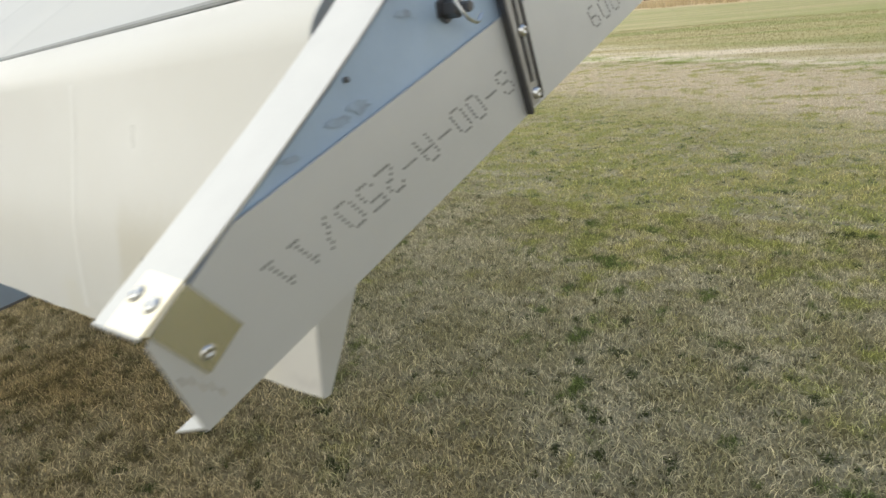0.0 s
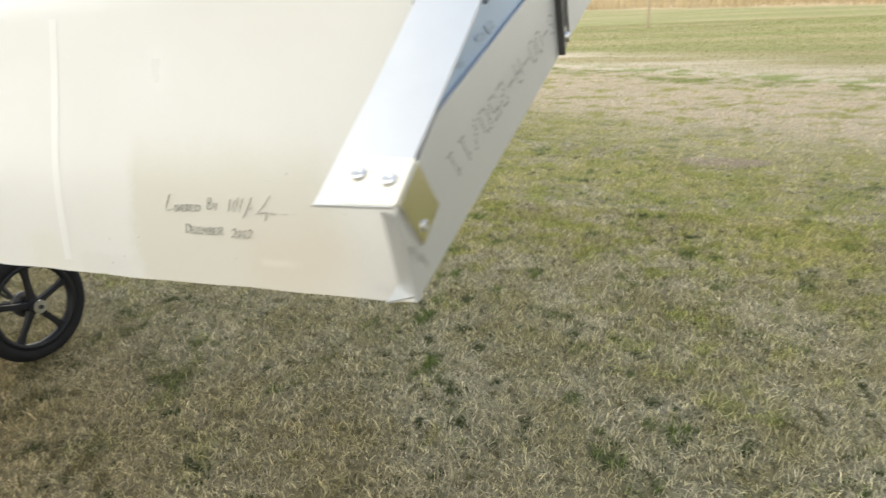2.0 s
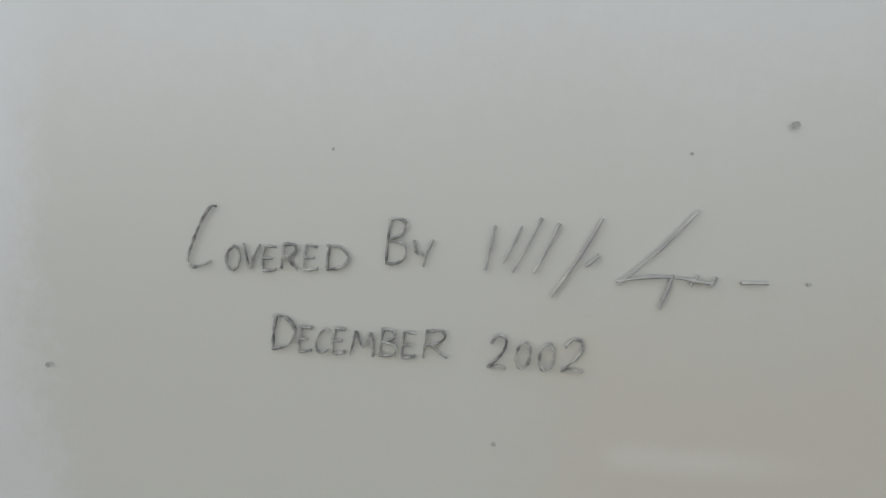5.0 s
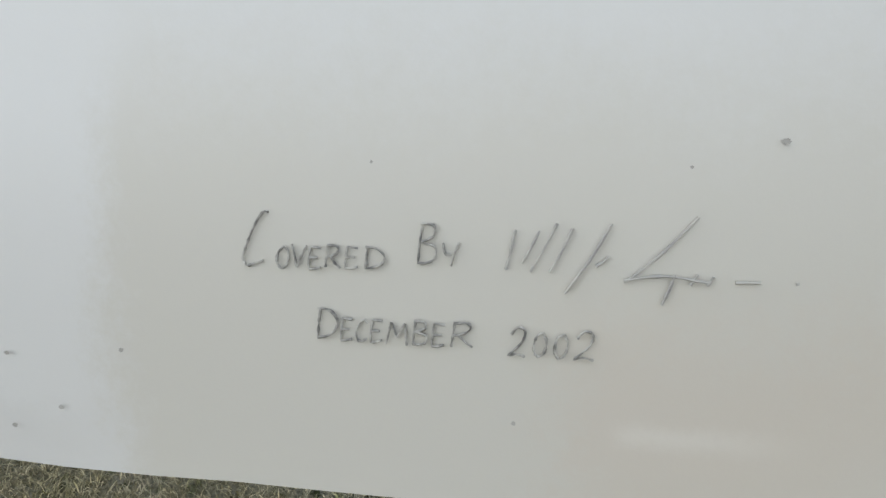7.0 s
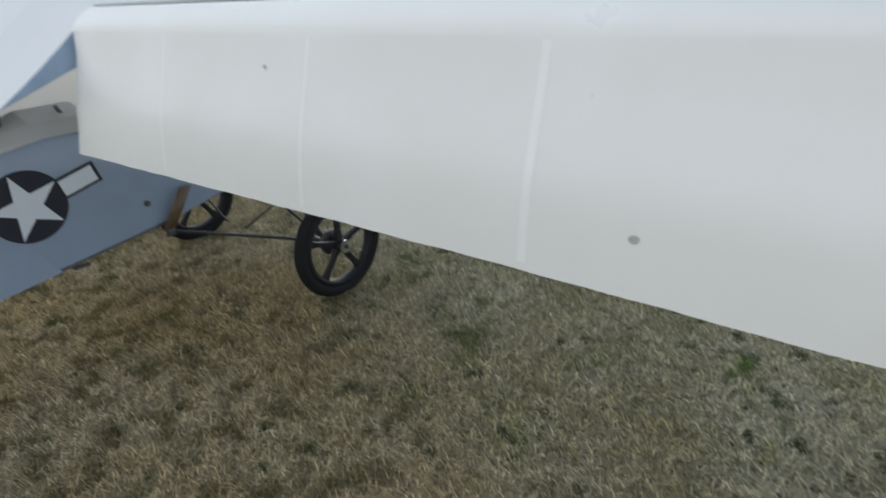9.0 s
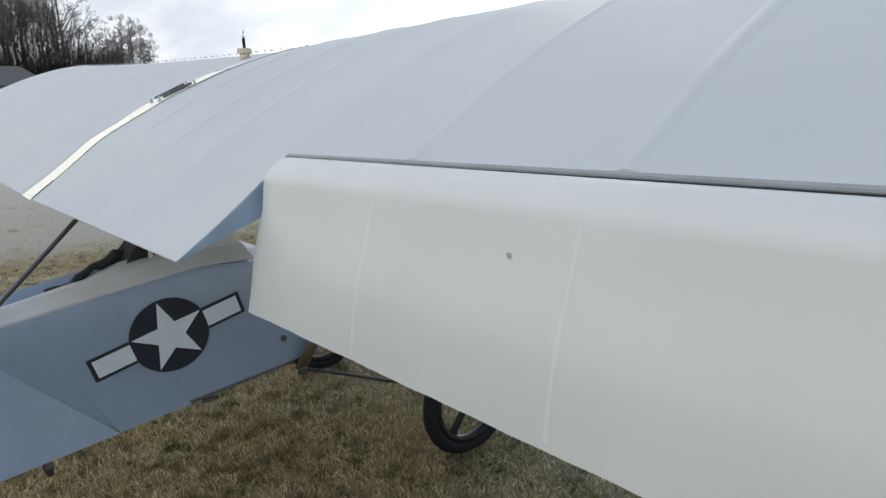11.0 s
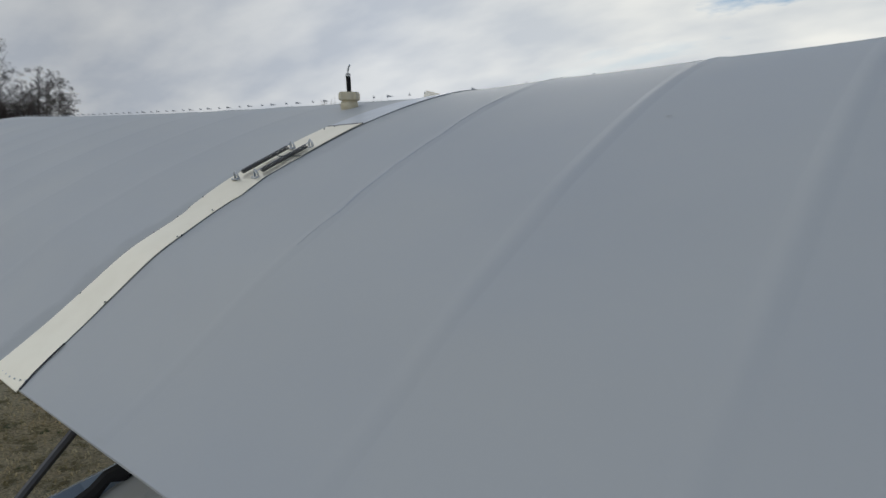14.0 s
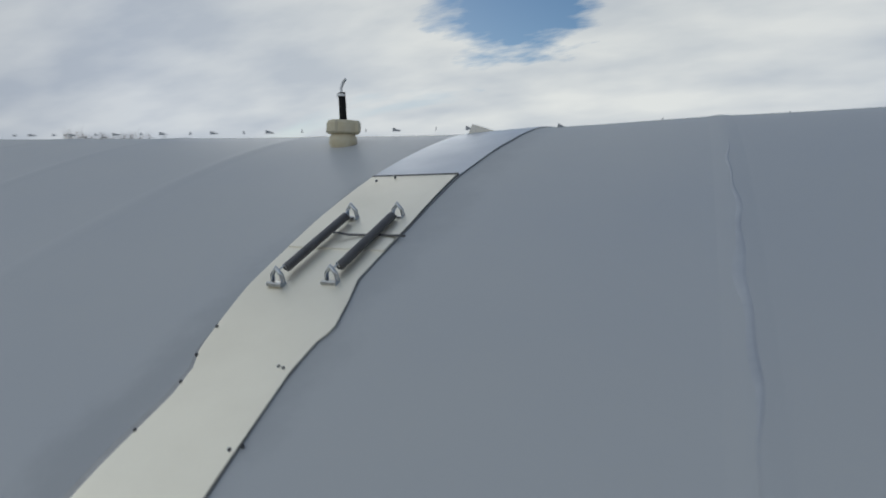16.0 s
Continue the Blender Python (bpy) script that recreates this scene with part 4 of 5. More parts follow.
# metal lip over the aileron bay; the spar behind is black for the gap's shade
part("bay_lip", loft([[Vector((x, y, top_z(BAY) + lift(x, BAY) + dz)) for y, dz in ((BAY - 0.004, -0.0016), (BAY - 0.001, 0.0010), (BAY + 0.001, 0.0006), (BAY + 0.001, -0.0030), (BAY - 0.004, -0.0042))]
                      for x in (BAY_END + 0.002, -1.1, -0.5, 0.006)]), LIP, wing, "dull grey metal lip along the aileron gap")
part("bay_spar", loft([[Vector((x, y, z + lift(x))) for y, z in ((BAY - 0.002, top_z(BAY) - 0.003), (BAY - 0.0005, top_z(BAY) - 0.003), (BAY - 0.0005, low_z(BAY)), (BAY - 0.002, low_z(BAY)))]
                       for x in (BAY_END + 0.004, 0.006)]), GEAR, wing, "spar face blackened for the shade in the aileron gap")


def rib_side(x, y0, y1, way, thick=0.0015, inset=0.001, proud=None):
    n = 24
    ys = [y0 + (y1 - y0) * k / n for k in range(n + 1)]
    pts = [(x, y, top_z(y) + lift(x, y) - inset + (proud(y) if proud else 0)) for y in ys] + [(x, y, low_z(y) + lift(x, y) + inset) for y in reversed(ys)]
    return slab(pts, (way, 0, 0), thick)


part("bay_rib", rib_side(BAY_END + 0.0005, -0.098, BAY, 1), BLUE, wing, "blue-grey painted rib closing the aileron bay")
part("tip_rib", rib_side(0.0525, -0.098, 1.08, 1, proud=tip_rise), BLUE, wing, "blue-grey painted wing tip rib")
# tip strip of folded sheet, following the top of the wing to its tail
crease(part("tip_strip", over_wing(0.0135, 0.0566, -0.1215, 1.08, 0.0035, 0.0014, 60, proud=tip_rise), ALU, wing, "folded pale aluminium strip along the wing tip"), 40)
TX = 0.0555
plate_outline = [(TX, -0.119, 1.334), (TX, -0.069, 1.372), (TX, 0.142, 1.442), (TX, 0.5, 1.556), (TX, 0.93, 1.690), (TX, 0.93, 1.642), (TX, 0.356, 1.443), (TX, -0.103, 1.285)]
plate = part("tip_plate", slab(plate_outline, (1, 0, 0), 0.0014), PLATE, wing, "dull aluminium side plate with mill stamps")
part("plate_flange", slab([(TX, -0.119, 1.333), (TX, -0.1035, 1.2855), (0.0455, -0.1005, 1.2845), (0.0455, -0.113, 1.333)], (0, 1, 0.2), 0.0012), PLATE, wing)
part("lower_flange", slab([(TX, -0.103, 1.2856), (TX, 0.9, 1.631), (TX - 0.014, 0.9, 1.629), (TX - 0.013, -0.110, 1.2836)], (0, -0.3, 1), 0.0012), PLATE, wing)
# bracket folded over the corner
part("corner_bracket", slab([(0.0262, -0.1200, 1.3376), (0.0572, -0.1200, 1.3386), (0.0572, -0.0970, 1.3546), (0.0262, -0.0960, 1.3546)], (0, -0.6, 0.8), 0.0015), COVER, wing, "riveted aluminium corner bracket")
part("bracket_side", slab([(TX + 0.0016, -0.1175, 1.3385), (TX + 0.0016, -0.0970, 1.3545), (TX + 0.0016, -0.0755, 1.3268), (TX + 0.0016, -0.0965, 1.3115)], (1, 0, 0), 0.0014), BRIGHT, wing, "bright bracket face mirroring the dry grass")


def rivet(at, way, r, parent, mat=STEEL, name="rivet"):
    m = Matrix.Translation(at) @ Vector((0, 0, 1)).rotation_difference(Vector(way)).to_matrix().to_4x4()
    return part(name, turned([(r, -0.001), (r * 0.96, r * 0.25), (r * 0.72, r * 0.55), (r * 0.34, r * 0.7), (r * 0.3, r * 0.55), (0, r * 0.55)], 14, m), mat, parent, smooth=True)


def flat_rivet(at, way, r, parent):
    """A domed rivet head with the broken stem in the middle; a dark ring paints its dimple's shadow."""
    m = Matrix.Translation(at) @ Vector((0, 0, 1)).rotation_difference(Vector(way)).to_matrix().to_4x4()
    head = part("rivet", turned([(r, -0.001), (r, r * 0.10), (r * 0.82, r * 0.34), (r * 0.45, r * 0.46), (r * 0.42, r * 0.22), (0, r * 0.2)], 20, m), STEEL, parent, smooth=True)
    part("dimple", turned([(r * 1.12, -0.0004), (r * 1.12, r * 0.05), (r * 0.98, r * 0.07), (r * 0.98, -0.0004)], 20, m), STRAP, head, "dark ring for the shadow round the rivet head")


flat_rivet((0.0315, -0.1070, 1.3494), (0, -0.6, 0.8), 0.0040, wing)
flat_rivet((0.0490, -0.1093, 1.3482), (0, -0.6, 0.8), 0.0040, wing)
flat_rivet((TX + 0.003, -0.0948, 1.3215), (1, 0, 0), 0.0032, wing)
# strap and bolts on the tip
SA, SB = Vector((TX + 0.0016, 0.1515, 1.462)), Vector((TX + 0.0016, 0.1755, 1.3855))
sd = (SB - SA).normalized(); sw = Vector((0, sd.z, -sd.y)) * -1
strap = part("strap", slab([SA - sw * 0.008, SA + sw * 0.009, SB + sw * 0.008 - sd * 0.006, SB + sw * 0.004, SB - sw * 0.006, SB - sw * 0.008 - sd * 0.004], (1, 0, 0), 0.004), STRAP, wing, "dark-edged steel strap bolted over the seam")
part("strap_edge", slab([SA - sw * 0.0105, SA - sw * 0.0080, SB - sw * 0.0070 + sd * 0.003, SB - sw * 0.0090 + sd * 0.004], (1, 0, 0), 0.0050), DARK_STEEL, wing)
part("strap_edge", slab([SA + sw * 0.0070, SA + sw * 0.0092, SB + sw * 0.0082 - sd * 0.004, SB + sw * 0.0062 - sd * 0.001], (1, 0, 0), 0.0050), DARK_STEEL, wing)
part("strap_rib", slab([SA - sw * 0.0005, SA + sw * 0.0015, SB + sw * 0.001 - sd * 0.016, SB - sw * 0.001 - sd * 0.016], (1, 0, 0), 0.0050), DARK_STEEL, wing)
rivet((TX + 0.0056, 0.1625, 1.434), (1, 0, 0), 0.0042, wing)
rivet((TX + 0.0056, 0.1745, 1.3925), (1, 0, 0), 0.0042, wing)
part("bolt", turned([(0.008, 0), (0.008, 0.003), (0.0055, 0.003), (0.0055, 0.012), (0.003, 0.013), (0.003, 0.02), (0, 0.02)], 6, pose(0.0535, 0.095, 1.452, 0, 90, 0)), DARK_STEEL, wing)
part("cotter_pin", tube(spline([(0.069, 0.087, 1.456), (0.072, 0.092, 1.447), (0.071, 0.103, 1.443), (0.068, 0.112, 1.447)], 4), 0.0011, 5), STEEL, wing)
part("bolt", turned([(0.0016, 0), (0.0016, 0.0015), (0, 0.002)], 8, pose(0.054, 0.012, 1.4235, 0, 90, 0)), DARK_STEEL, wing)


def rib_smudge(cy, cz, ry, rz, seed, mat):
    """A scuff on the painted tip rib."""
    g = random.Random(seed)
    ring = [(0.0546, cy + ry * math.cos(a) * g.uniform(0.6, 1.2), cz + rz * math.sin(a) * g.uniform(0.6, 1.2)) for a in (2 * math.pi * k / 16 for k in range(16))]
    part("scuff", slab(ring, (1, 0, 0), 0.0002), mat, wing)


for cy, cz, ry, rz, seed in ((0.003, 1.404, 0.010, 0.003, 1), (0.018, 1.409, 0.008, 0.004, 2), (0.060, 1.452, 0.007, 0.0025, 3), (-0.03, 1.392, 0.007, 0.002, 4)):
    rib_smudge(cy, cz, ry, rz, seed, SCUFF)


DOTS = {"S": "01110 10001 10000 01110 00001 10001 01110", "0": "01110 10001 10001 10001 10001 10001 01110", "-": "00000 00000 00000 11111 00000 00000 00000",
        "A": "01110 10001 10001 11111 10001 10001 10001", "2": "01110 10001 00001 00110 01000 10000 11111", "5": "11111 10000 11110 00001 00001 10001 01110",
        "/": "00001 00010 00010 00100 01000 01000 10000", "1": "00100 01100 00100 00100 00100 00100 01110", "9": "01110 10001 10001 01111 00001 00001 01110"}


def dot_stamp(text, y0, z0):
    """Dot-matrix mill stamp, upside down on the plate, from its first character at (y0, z0)."""
    bm = bmesh.new()
    adv, up, d = Vector((0, -0.01625, -0.00517)), Vector((0, 0.0125, -0.0135)), 0.00108
    for i, ch in enumerate(text):
        for r, row in enumerate(DOTS[ch].split()):
            for c, on in enumerate(row):
                if on == "1":
                    p = Vector((TX + 0.00165, y0, z0)) + adv * (i + (c - 2) * 0.155) + up * (3 - r) / 6
                    e = [bm.verts.new(p + Vector((0, d * math.cos(a), d * math.sin(a)))) for a in (0.3, 1.35, 2.4, 3.45, 4.5, 5.55)]
                    bm.faces.new(e)
    part("stamped_writing", bm, STAMP, plate)


dot_stamp("S-00-A-250/11", 0.145, 1.4035)
dot_stamp("009", 0.300, 1.446)
for k in range(5):
    c = Vector((TX + 0.0018, -0.1105 + k * 0.0042, 1.3155 - k * 0.0034 + 0.0016 * (k % 2)))
    part("stamp_bar", slab([c, c + Vector((0, 0.0012, 0.0006)), c + Vector((0, 0.0032, -0.0040)), c + Vector((0, 0.0020, -0.0046))], (1, 0, 0), 0.0003), FADED_INK, plate)


# ---- aileron, hanging down in its bay ----
FACE = [(0.0, 0.0), (0.0025, 0.03), (0.005, 0.055), (0.0105, 0.09), (0.021, 0.13), (0.032, 0.17), (0.0418, 0.212)]
NOSE = [(0.0418, 0.212), (0.0452, 0.2212), (0.0512, 0.2296), (0.0590, 0.2364), (0.068, 0.2430), (0.080, 0.2490), (0.093, 0.2495), (0.102, 0.241), (0.105, 0.215)]
BACK = [(0.105, 0.215), (0.095, 0.165), (0.066, 0.10), (0.034, 0.045), (0.006, 0.0)]
FACE_S, NOSE_S, BACK_S = spline(FACE, 3), spline(NOSE, 4), spline(BACK, 2)
END_TURN = 0.03
TAPES = [-0.347, -0.697, -1.03, -1.365]


def tail_z(x):
    return 1.230 + 0.0350 * x


def face_y(h):
    for (a, b), (c, d) in zip(FACE_S, FACE_S[1:]):
        if b <= h <= d:
            return a + (c - a) * (h - b) / (d - b)
    return FACE_S[-1][0]


def end_slant(x, h):
    """The outboard end leans in towards the nose."""
    return -0.030 * h * max(0.0, min(1.0, (x + 0.09) / 0.09))


def aileron_ring(x):
    s = sag(x, [-1.68] + TAPES + [0.0]) * 0.3
    pts = FACE_S[:-1] + NOSE_S[:-1] + BACK_S
    e = max(0.0, 1 - min(x + 1.68, 0.0 - x + 0.012) / END_TURN)
    s += 0.006 * e * e
    return [Vector((x + end_slant(x, h), y + s * max(0, min(1, h / 0.05)) * max(0, min(1, (0.22 - h) / 0.05)) * (1 if i < len(FACE_S) else -0.5), h + tail_z(x) + (0.0004 * math.sin(x * 31) + 0.0004 * math.sin(x * 77) - 0.003 * math.sin(math.pi * min(1.0, -x / 0.7)) if h < 0.01 else 0)))
            for i, (y, h) in enumerate(pts)]


xs = spans(-1.68, 0.0, TAPES, 0.025)
aileron = crease(part("aileron", loft([aileron_ring(x) for x in xs]), AILERON, plane, "white fabric aileron hanging down, with rib tapes and handwriting"), 50)
part("end_cap", slab([Vector((v.x + 0.0008, v.y, v.z)) for v in aileron_ring(0.0)], (1, 0, 0), 0.0012), PLATE, aileron, "grey flat end of the aileron")


def on_face(x, h, off=0.0008):
    s = sag(x, [-1.68] + TAPES + [0.0]) * 0.3 * max(0, min(1, h / 0.05)) * max(0, min(1, (0.22 - h) / 0.05))
    return Vector((x + end_slant(x, h), face_y(h) + s - off, h + tail_z(x)))


def face_sheet(outline, off, n=1):
    """A thin patch lying on the aileron's face; outline in span and height."""
    bm = bmesh.new()
    bm.faces.new([bm.verts.new((x, h, 0)) for x, h in outline])
    bmesh.ops.triangulate(bm, faces=bm.faces[:])
    if n > 1:
        bmesh.ops.subdivide_edges(bm, edges=bm.edges[:], cuts=n, use_grid_fill=True)
        bmesh.ops.triangulate(bm, faces=bm.faces[:])
    for v in bm.verts:
        v.co = on_face(v.co.x, v.co.y, off)
    return bm


def face_grid(x0, x1, h0, h1, off, nx=8, nh=10):
    bm = bmesh.new()
    vs = [[bm.verts.new(on_face(x0 + (x1 - x0) * i / nx, h0 + (h1 - h0) * j / nh, off)) for i in range(nx + 1)] for j in range(nh + 1)]
    for j in range(nh):
        for i in range(nx):
            bm.faces.new((vs[j][i], vs[j][i + 1], vs[j + 1][i + 1], vs[j + 1][i]))
    return bm


for x in TAPES:
    w = 0.0046 if x > -1.0 else 0.0024
    part("rib_tape", face_grid(x - w, x + w, 0.008, 0.2105, 0.00022, 2, 24), TAPE, aileron, smooth=True)


def blob(cx, ch, rx, rh, seed, n=18, rough=0.25):
    g = random.Random(seed)
    return [(cx + rx * math.cos(a) * (1 + g.uniform(-rough, rough)), ch + rh * math.sin(a) * (1 + g.uniform(-rough, rough))) for a in (2 * math.pi * k / n for k in range(n))]


# marks, dirt and stains
for cx, ch, rr, seed in ((-0.586, 0.053, 0.0042, 1), (-0.102, 0.0875, 0.0010, 2), (-1.112, 0.1735, 0.0030, 3), (-0.29, 0.030, 0.001, 4), (-0.256, 0.033, 0.0009, 5),
                         (-0.275, 0.0155, 0.001, 6), (-0.29, 0.009, 0.0011, 7), (-0.154, 0.0215, 0.0008, 8), (-0.052, 0.060, 0.0007, 9), (-0.074, 0.0735, 0.0006, 10), (-0.12, 0.082, 0.0005, 11), (-0.19, 0.082, 0.0005, 12)):
    part("dirt_spot", face_sheet(blob(cx, ch, rr * (1.1 if rr > 0.002 else 0.75), rr * (1.0 if rr > 0.002 else 0.65), seed), 0.0012), DIRT, aileron)

# handwriting: pen strokes, each letter a few lines in its own box
GLYPHS = {
    "C": [[(1.0, 1.0), (0.75, 0.98), (0.42, 0.7), (0.14, 0.32), (0.05, 0.12), (0.25, 0.0), (0.6, 0.04), (0.95, 0.1)]],
    "c": [[(0.95, 0.85), (0.55, 1.0), (0.1, 0.6), (0.12, 0.2), (0.5, 0.0), (0.95, 0.15)]],
    "O": [[(0.5, 1.0), (0.1, 0.7), (0.1, 0.25), (0.5, 0.0), (0.9, 0.3), (0.85, 0.8), (0.45, 0.98)]],
    "V": [[(0.0, 1.0), (0.25, 0.5), (0.45, 0.0)], [(0.45, 0.0), (0.7, 0.5), (1.0, 1.0)]],
    "E": [[(0.1, 1.0), (0.05, 0.5), (0.08, 0.0)], [(0.1, 1.0), (0.85, 0.96)], [(0.05, 0.5), (0.7, 0.52)], [(0.08, 0.0), (0.5, 0.02), (0.95, 0.1)]],
    "R": [[(0.1, 0.0), (0.12, 0.5), (0.15, 1.0)], [(0.1, 0.96), (0.7, 0.95), (0.8, 0.7), (0.45, 0.5), (0.12, 0.48)], [(0.35, 0.48), (0.65, 0.2), (1.0, 0.0)]],
    "D": [[(0.15, 1.0), (0.1, 0.5), (0.12, 0.0)], [(0.0, 0.98), (0.55, 0.92), (0.95, 0.55), (0.75, 0.15), (0.1, 0.0)]],
    "B": [[(0.2, 1.0), (0.15, 0.5), (0.18, 0.0)], [(0.1, 0.98), (0.7, 0.95), (0.75, 0.68), (0.2, 0.52)], [(0.2, 0.52), (0.85, 0.42), (0.9, 0.12), (0.5, 0.0), (0.15, 0.02)]],
    "Y": [[(0.05, 0.95), (0.25, 0.5), (0.6, 0.48)], [(0.95, 1.0), (0.75, 0.5), (0.65, 0.0)]],
    "M": [[(0.0, 0.0), (0.08, 0.5), (0.15, 1.0)], [(0.15, 0.98), (0.5, 0.35)], [(0.5, 0.35), (0.82, 0.98)], [(0.82, 0.98), (0.9, 0.5), (1.0, 0.0)]],
    "2": [[(0.05, 0.75), (0.35, 1.0), (0.75, 0.9), (0.7, 0.55), (0.3, 0.2), (0.05, 0.02), (0.4, 0.08), (0.95, 0.0)]],
    "0": [[(0.6, 1.0), (0.2, 0.8), (0.12, 0.3), (0.45, 0.0), (0.8, 0.2), (0.85, 0.65), (0.55, 0.98)]],
}
pen = random.Random(12)


def pen_stroke(points, r, mat, name="handwriting", steps=5):
    """One line of the pen: a thin raised bead that swells and starves along its way."""
    pts = [on_face(x, h, 0.0010) for x, h in (spline(points, steps) if len(points) > 2 else [points[0], ((points[0][0] + points[1][0]) / 2, (points[0][1] + points[1][1]) / 2), points[1]])]
    part(name, tube(pts, [r * pen.uniform(0.6, 1.3) for _ in pts], 5), mat, aileron)


def letter(ch, x, h, wide, high, slant=0.08):
    up, wry = pen.uniform(-0.0003, 0.0003), pen.uniform(-0.05, 0.05)
    for line in GLYPHS[ch]:
        pen_stroke([(x + wide * u + slant * high * v, h + up + high * v + wry * wide * u) for u, v in line], 0.00034, INK)


# each line: its letters with their left edge, width and height in millimetres from the start of the line
def writing(x0, h0, rows):
    for ch, left, wide, high, up in rows:
        letter(ch, x0 + left / 1000, h0 + up / 1000, wide / 1000, high / 1000)


writing(-0.2208, 0.0568, (("C", -1.4, 6.0, 13.0, 0.0), ("O", 7.5, 3.3, 5.4, -0.3), ("V", 11.2, 3.8, 5.4, 0.0), ("E", 15.6, 3.4, 5.4, 0.1), ("R", 19.7, 4.0, 5.4, 0.3),
                          ("E", 24.7, 3.4, 5.2, 0.5), ("D", 29.4, 5.2, 5.2, 0.6), ("B", 41.6, 5.2, 9.4, 2.0), ("Y", 47.6, 4.2, 5.6, 1.8)))
writing(-0.2032, 0.0392, (("D", 0.0, 5.6, 7.6, 0.6), ("E", 6.2, 3.2, 5.6, 0.2), ("c", 10.0, 3.0, 5.4, 0.1), ("E", 13.6, 3.2, 5.6, 0.0), ("M", 17.8, 5.0, 5.4, 0.0), ("B", 23.6, 4.2, 5.8, 0.2), ("E", 28.6, 3.4, 5.6, 0.2),
                          ("R", 33.0, 5.6, 6.0, 0.3), ("2", 46.9, 4.2, 7.0, -1.2), ("0", 52.2, 3.6, 5.8, -0.6), ("0", 57.0, 3.6, 5.8, -0.7), ("2", 61.8, 4.8, 6.8, -1.0)))

# the signature, as plain slanted bars with a trailing line
for x, h, lean, high in ((-0.1578, 0.0585, 1.6, 9.0), (-0.1543, 0.0600, 3.4, 7.4), (-0.1523, 0.0582, 5.2, 11.0), (-0.1480, 0.0582, 4.4, 10.0), (-0.1443, 0.0535, 9.0, 16.0), (-0.1380, 0.0600, 2.6, 2.4),
                         (-0.1316, 0.0565, 14.0, 15.0), (-0.1233, 0.0520, 2.2, 7.0), (-0.1178, 0.0568, 1.4, 2.4), (-0.1143, 0.0568, 1.2, 2.0)):
    pen_stroke([(x, h), (x + lean * 0.55 / 1000, h + high * 0.5 / 1000), (x + lean / 1000, h + high / 1000)], 0.00036, FADED_INK, "signature_stroke")
pen_stroke([(-0.1318, 0.0572), (-0.1233, 0.0585), (-0.1138, 0.0574)], 0.0004, FADED_INK, "signature_stroke")
pen_stroke([(-0.1086, 0.0578), (-0.1036, 0.0580)], 0.0004, FADED_INK, "signature_stroke")
pen_stroke([(-0.0966, 0.0580), (-0.0960, 0.0581)], 0.0004, FADED_INK, "signature_stroke")

# ---- root gap cover with its springs ----
COVER_LEFT = ((-0.104, -3.018), (0.03, -3.025), (0.08, -3.023), (0.14, -3.020), (0.178, -3.018), (0.205, -3.023), (0.222, -3.034), (0.250, -3.040), (0.30, -3.050), (0.42, -3.062), (0.55, -3.068), (0.8, -3.062), (1.07, -3.052))
COVER_RIGHT = ((-0.104, -2.886), (-0.078, -2.900), (-0.049, -2.909), (0.03, -2.922), (0.086, -2.924), (0.157, -2.932), (0.215, -2.939), (0.245, -2.937), (0.258, -2.931), (0.290, -2.938), (0.32, -2.947), (0.42, -2.948), (0.54, -2.953), (0.70, -2.944), (1.07, -2.942))
EDGES = (COVER_LEFT, COVER_RIGHT)
LINE = (COVER_RIGHT, tuple((y, x + 0.0009) for y, x in COVER_RIGHT))
cover = tagged(part("root_gap_cover", over_wing(-3.03, -2.94, -0.104, 0.395, 0.0026, 0.0011, 60, 0.0004, 1, edges=EDGES), COVER, plane), "cream aluminium sheet over the wing root gap")
part("front_sheet", over_wing(-3.03, -2.94, 0.365, 0.545, 0.0038, 0.0011, 30, 0.0004, 2, edges=EDGES), COVER, cover)
part("sheet_seam", over_wing(-3.03, -2.94, 0.5440, 0.5468, 0.0046, 0.002, 4, edges=EDGES), DARK_STEEL, cover)
part("nose_sheet", over_wing(-3.03, -2.94, 0.5475, 1.075, 0.0024, 0.0011, 40, 0.0008, 3, edges=EDGES), BARE_ALU, cover, "brighter bare aluminium nose sheet")
part("seal_strip", over_wing(-2.94, -2.94, -0.10, 1.05, 0.0016, 0.003, 60, 0.0004, 4, edges=LINE), STRAP, cover, "grey sealant line along the sheet")
part("edge_strip", over_wing(-3.03, -3.03, 0.02, 0.50, 0.0018, 0.003, 60, 0.0022, 6, edges=(tuple((y, x - 0.0030) for y, x in COVER_LEFT), COVER_LEFT)), STRAP, cover, "grey ragged sealant line along the sheet")
for x, y in ((-3.023, 0.027), (-2.925, 0.028), (-3.020, 0.147), (-2.936, 0.148), (-2.929, 0.152), (-3.038, 0.246), (-3.031, 0.216), (-3.021, 0.190), (-2.951, 0.217), (-2.946, 0.216),
             (-2.892, -0.090), (-2.908, -0.093), (-2.926, -0.095), (-2.944, -0.096), (-2.962, -0.096), (-2.980, -0.095), (-2.998, -0.092),
             (-3.049, 0.523), (-2.978, 0.535), (-3.030, 0.535)):
    rivet((x, y, top_z(y) + lift(x) + 0.0026), (0, -0.5, 0.87), 0.0015, cover, DARK_STEEL if y > 0 else STEEL)


# the rolled edge of the sheet at its tail
part("rolled_edge", tube([Vector((along(COVER_RIGHT, y) + 0.004, y, top_z(y) + lift(-2.9, y) + 0.002)) for y in stations(-0.10, -0.035, 0.01)], 0.0013, 6), DARK_STEEL, cover)


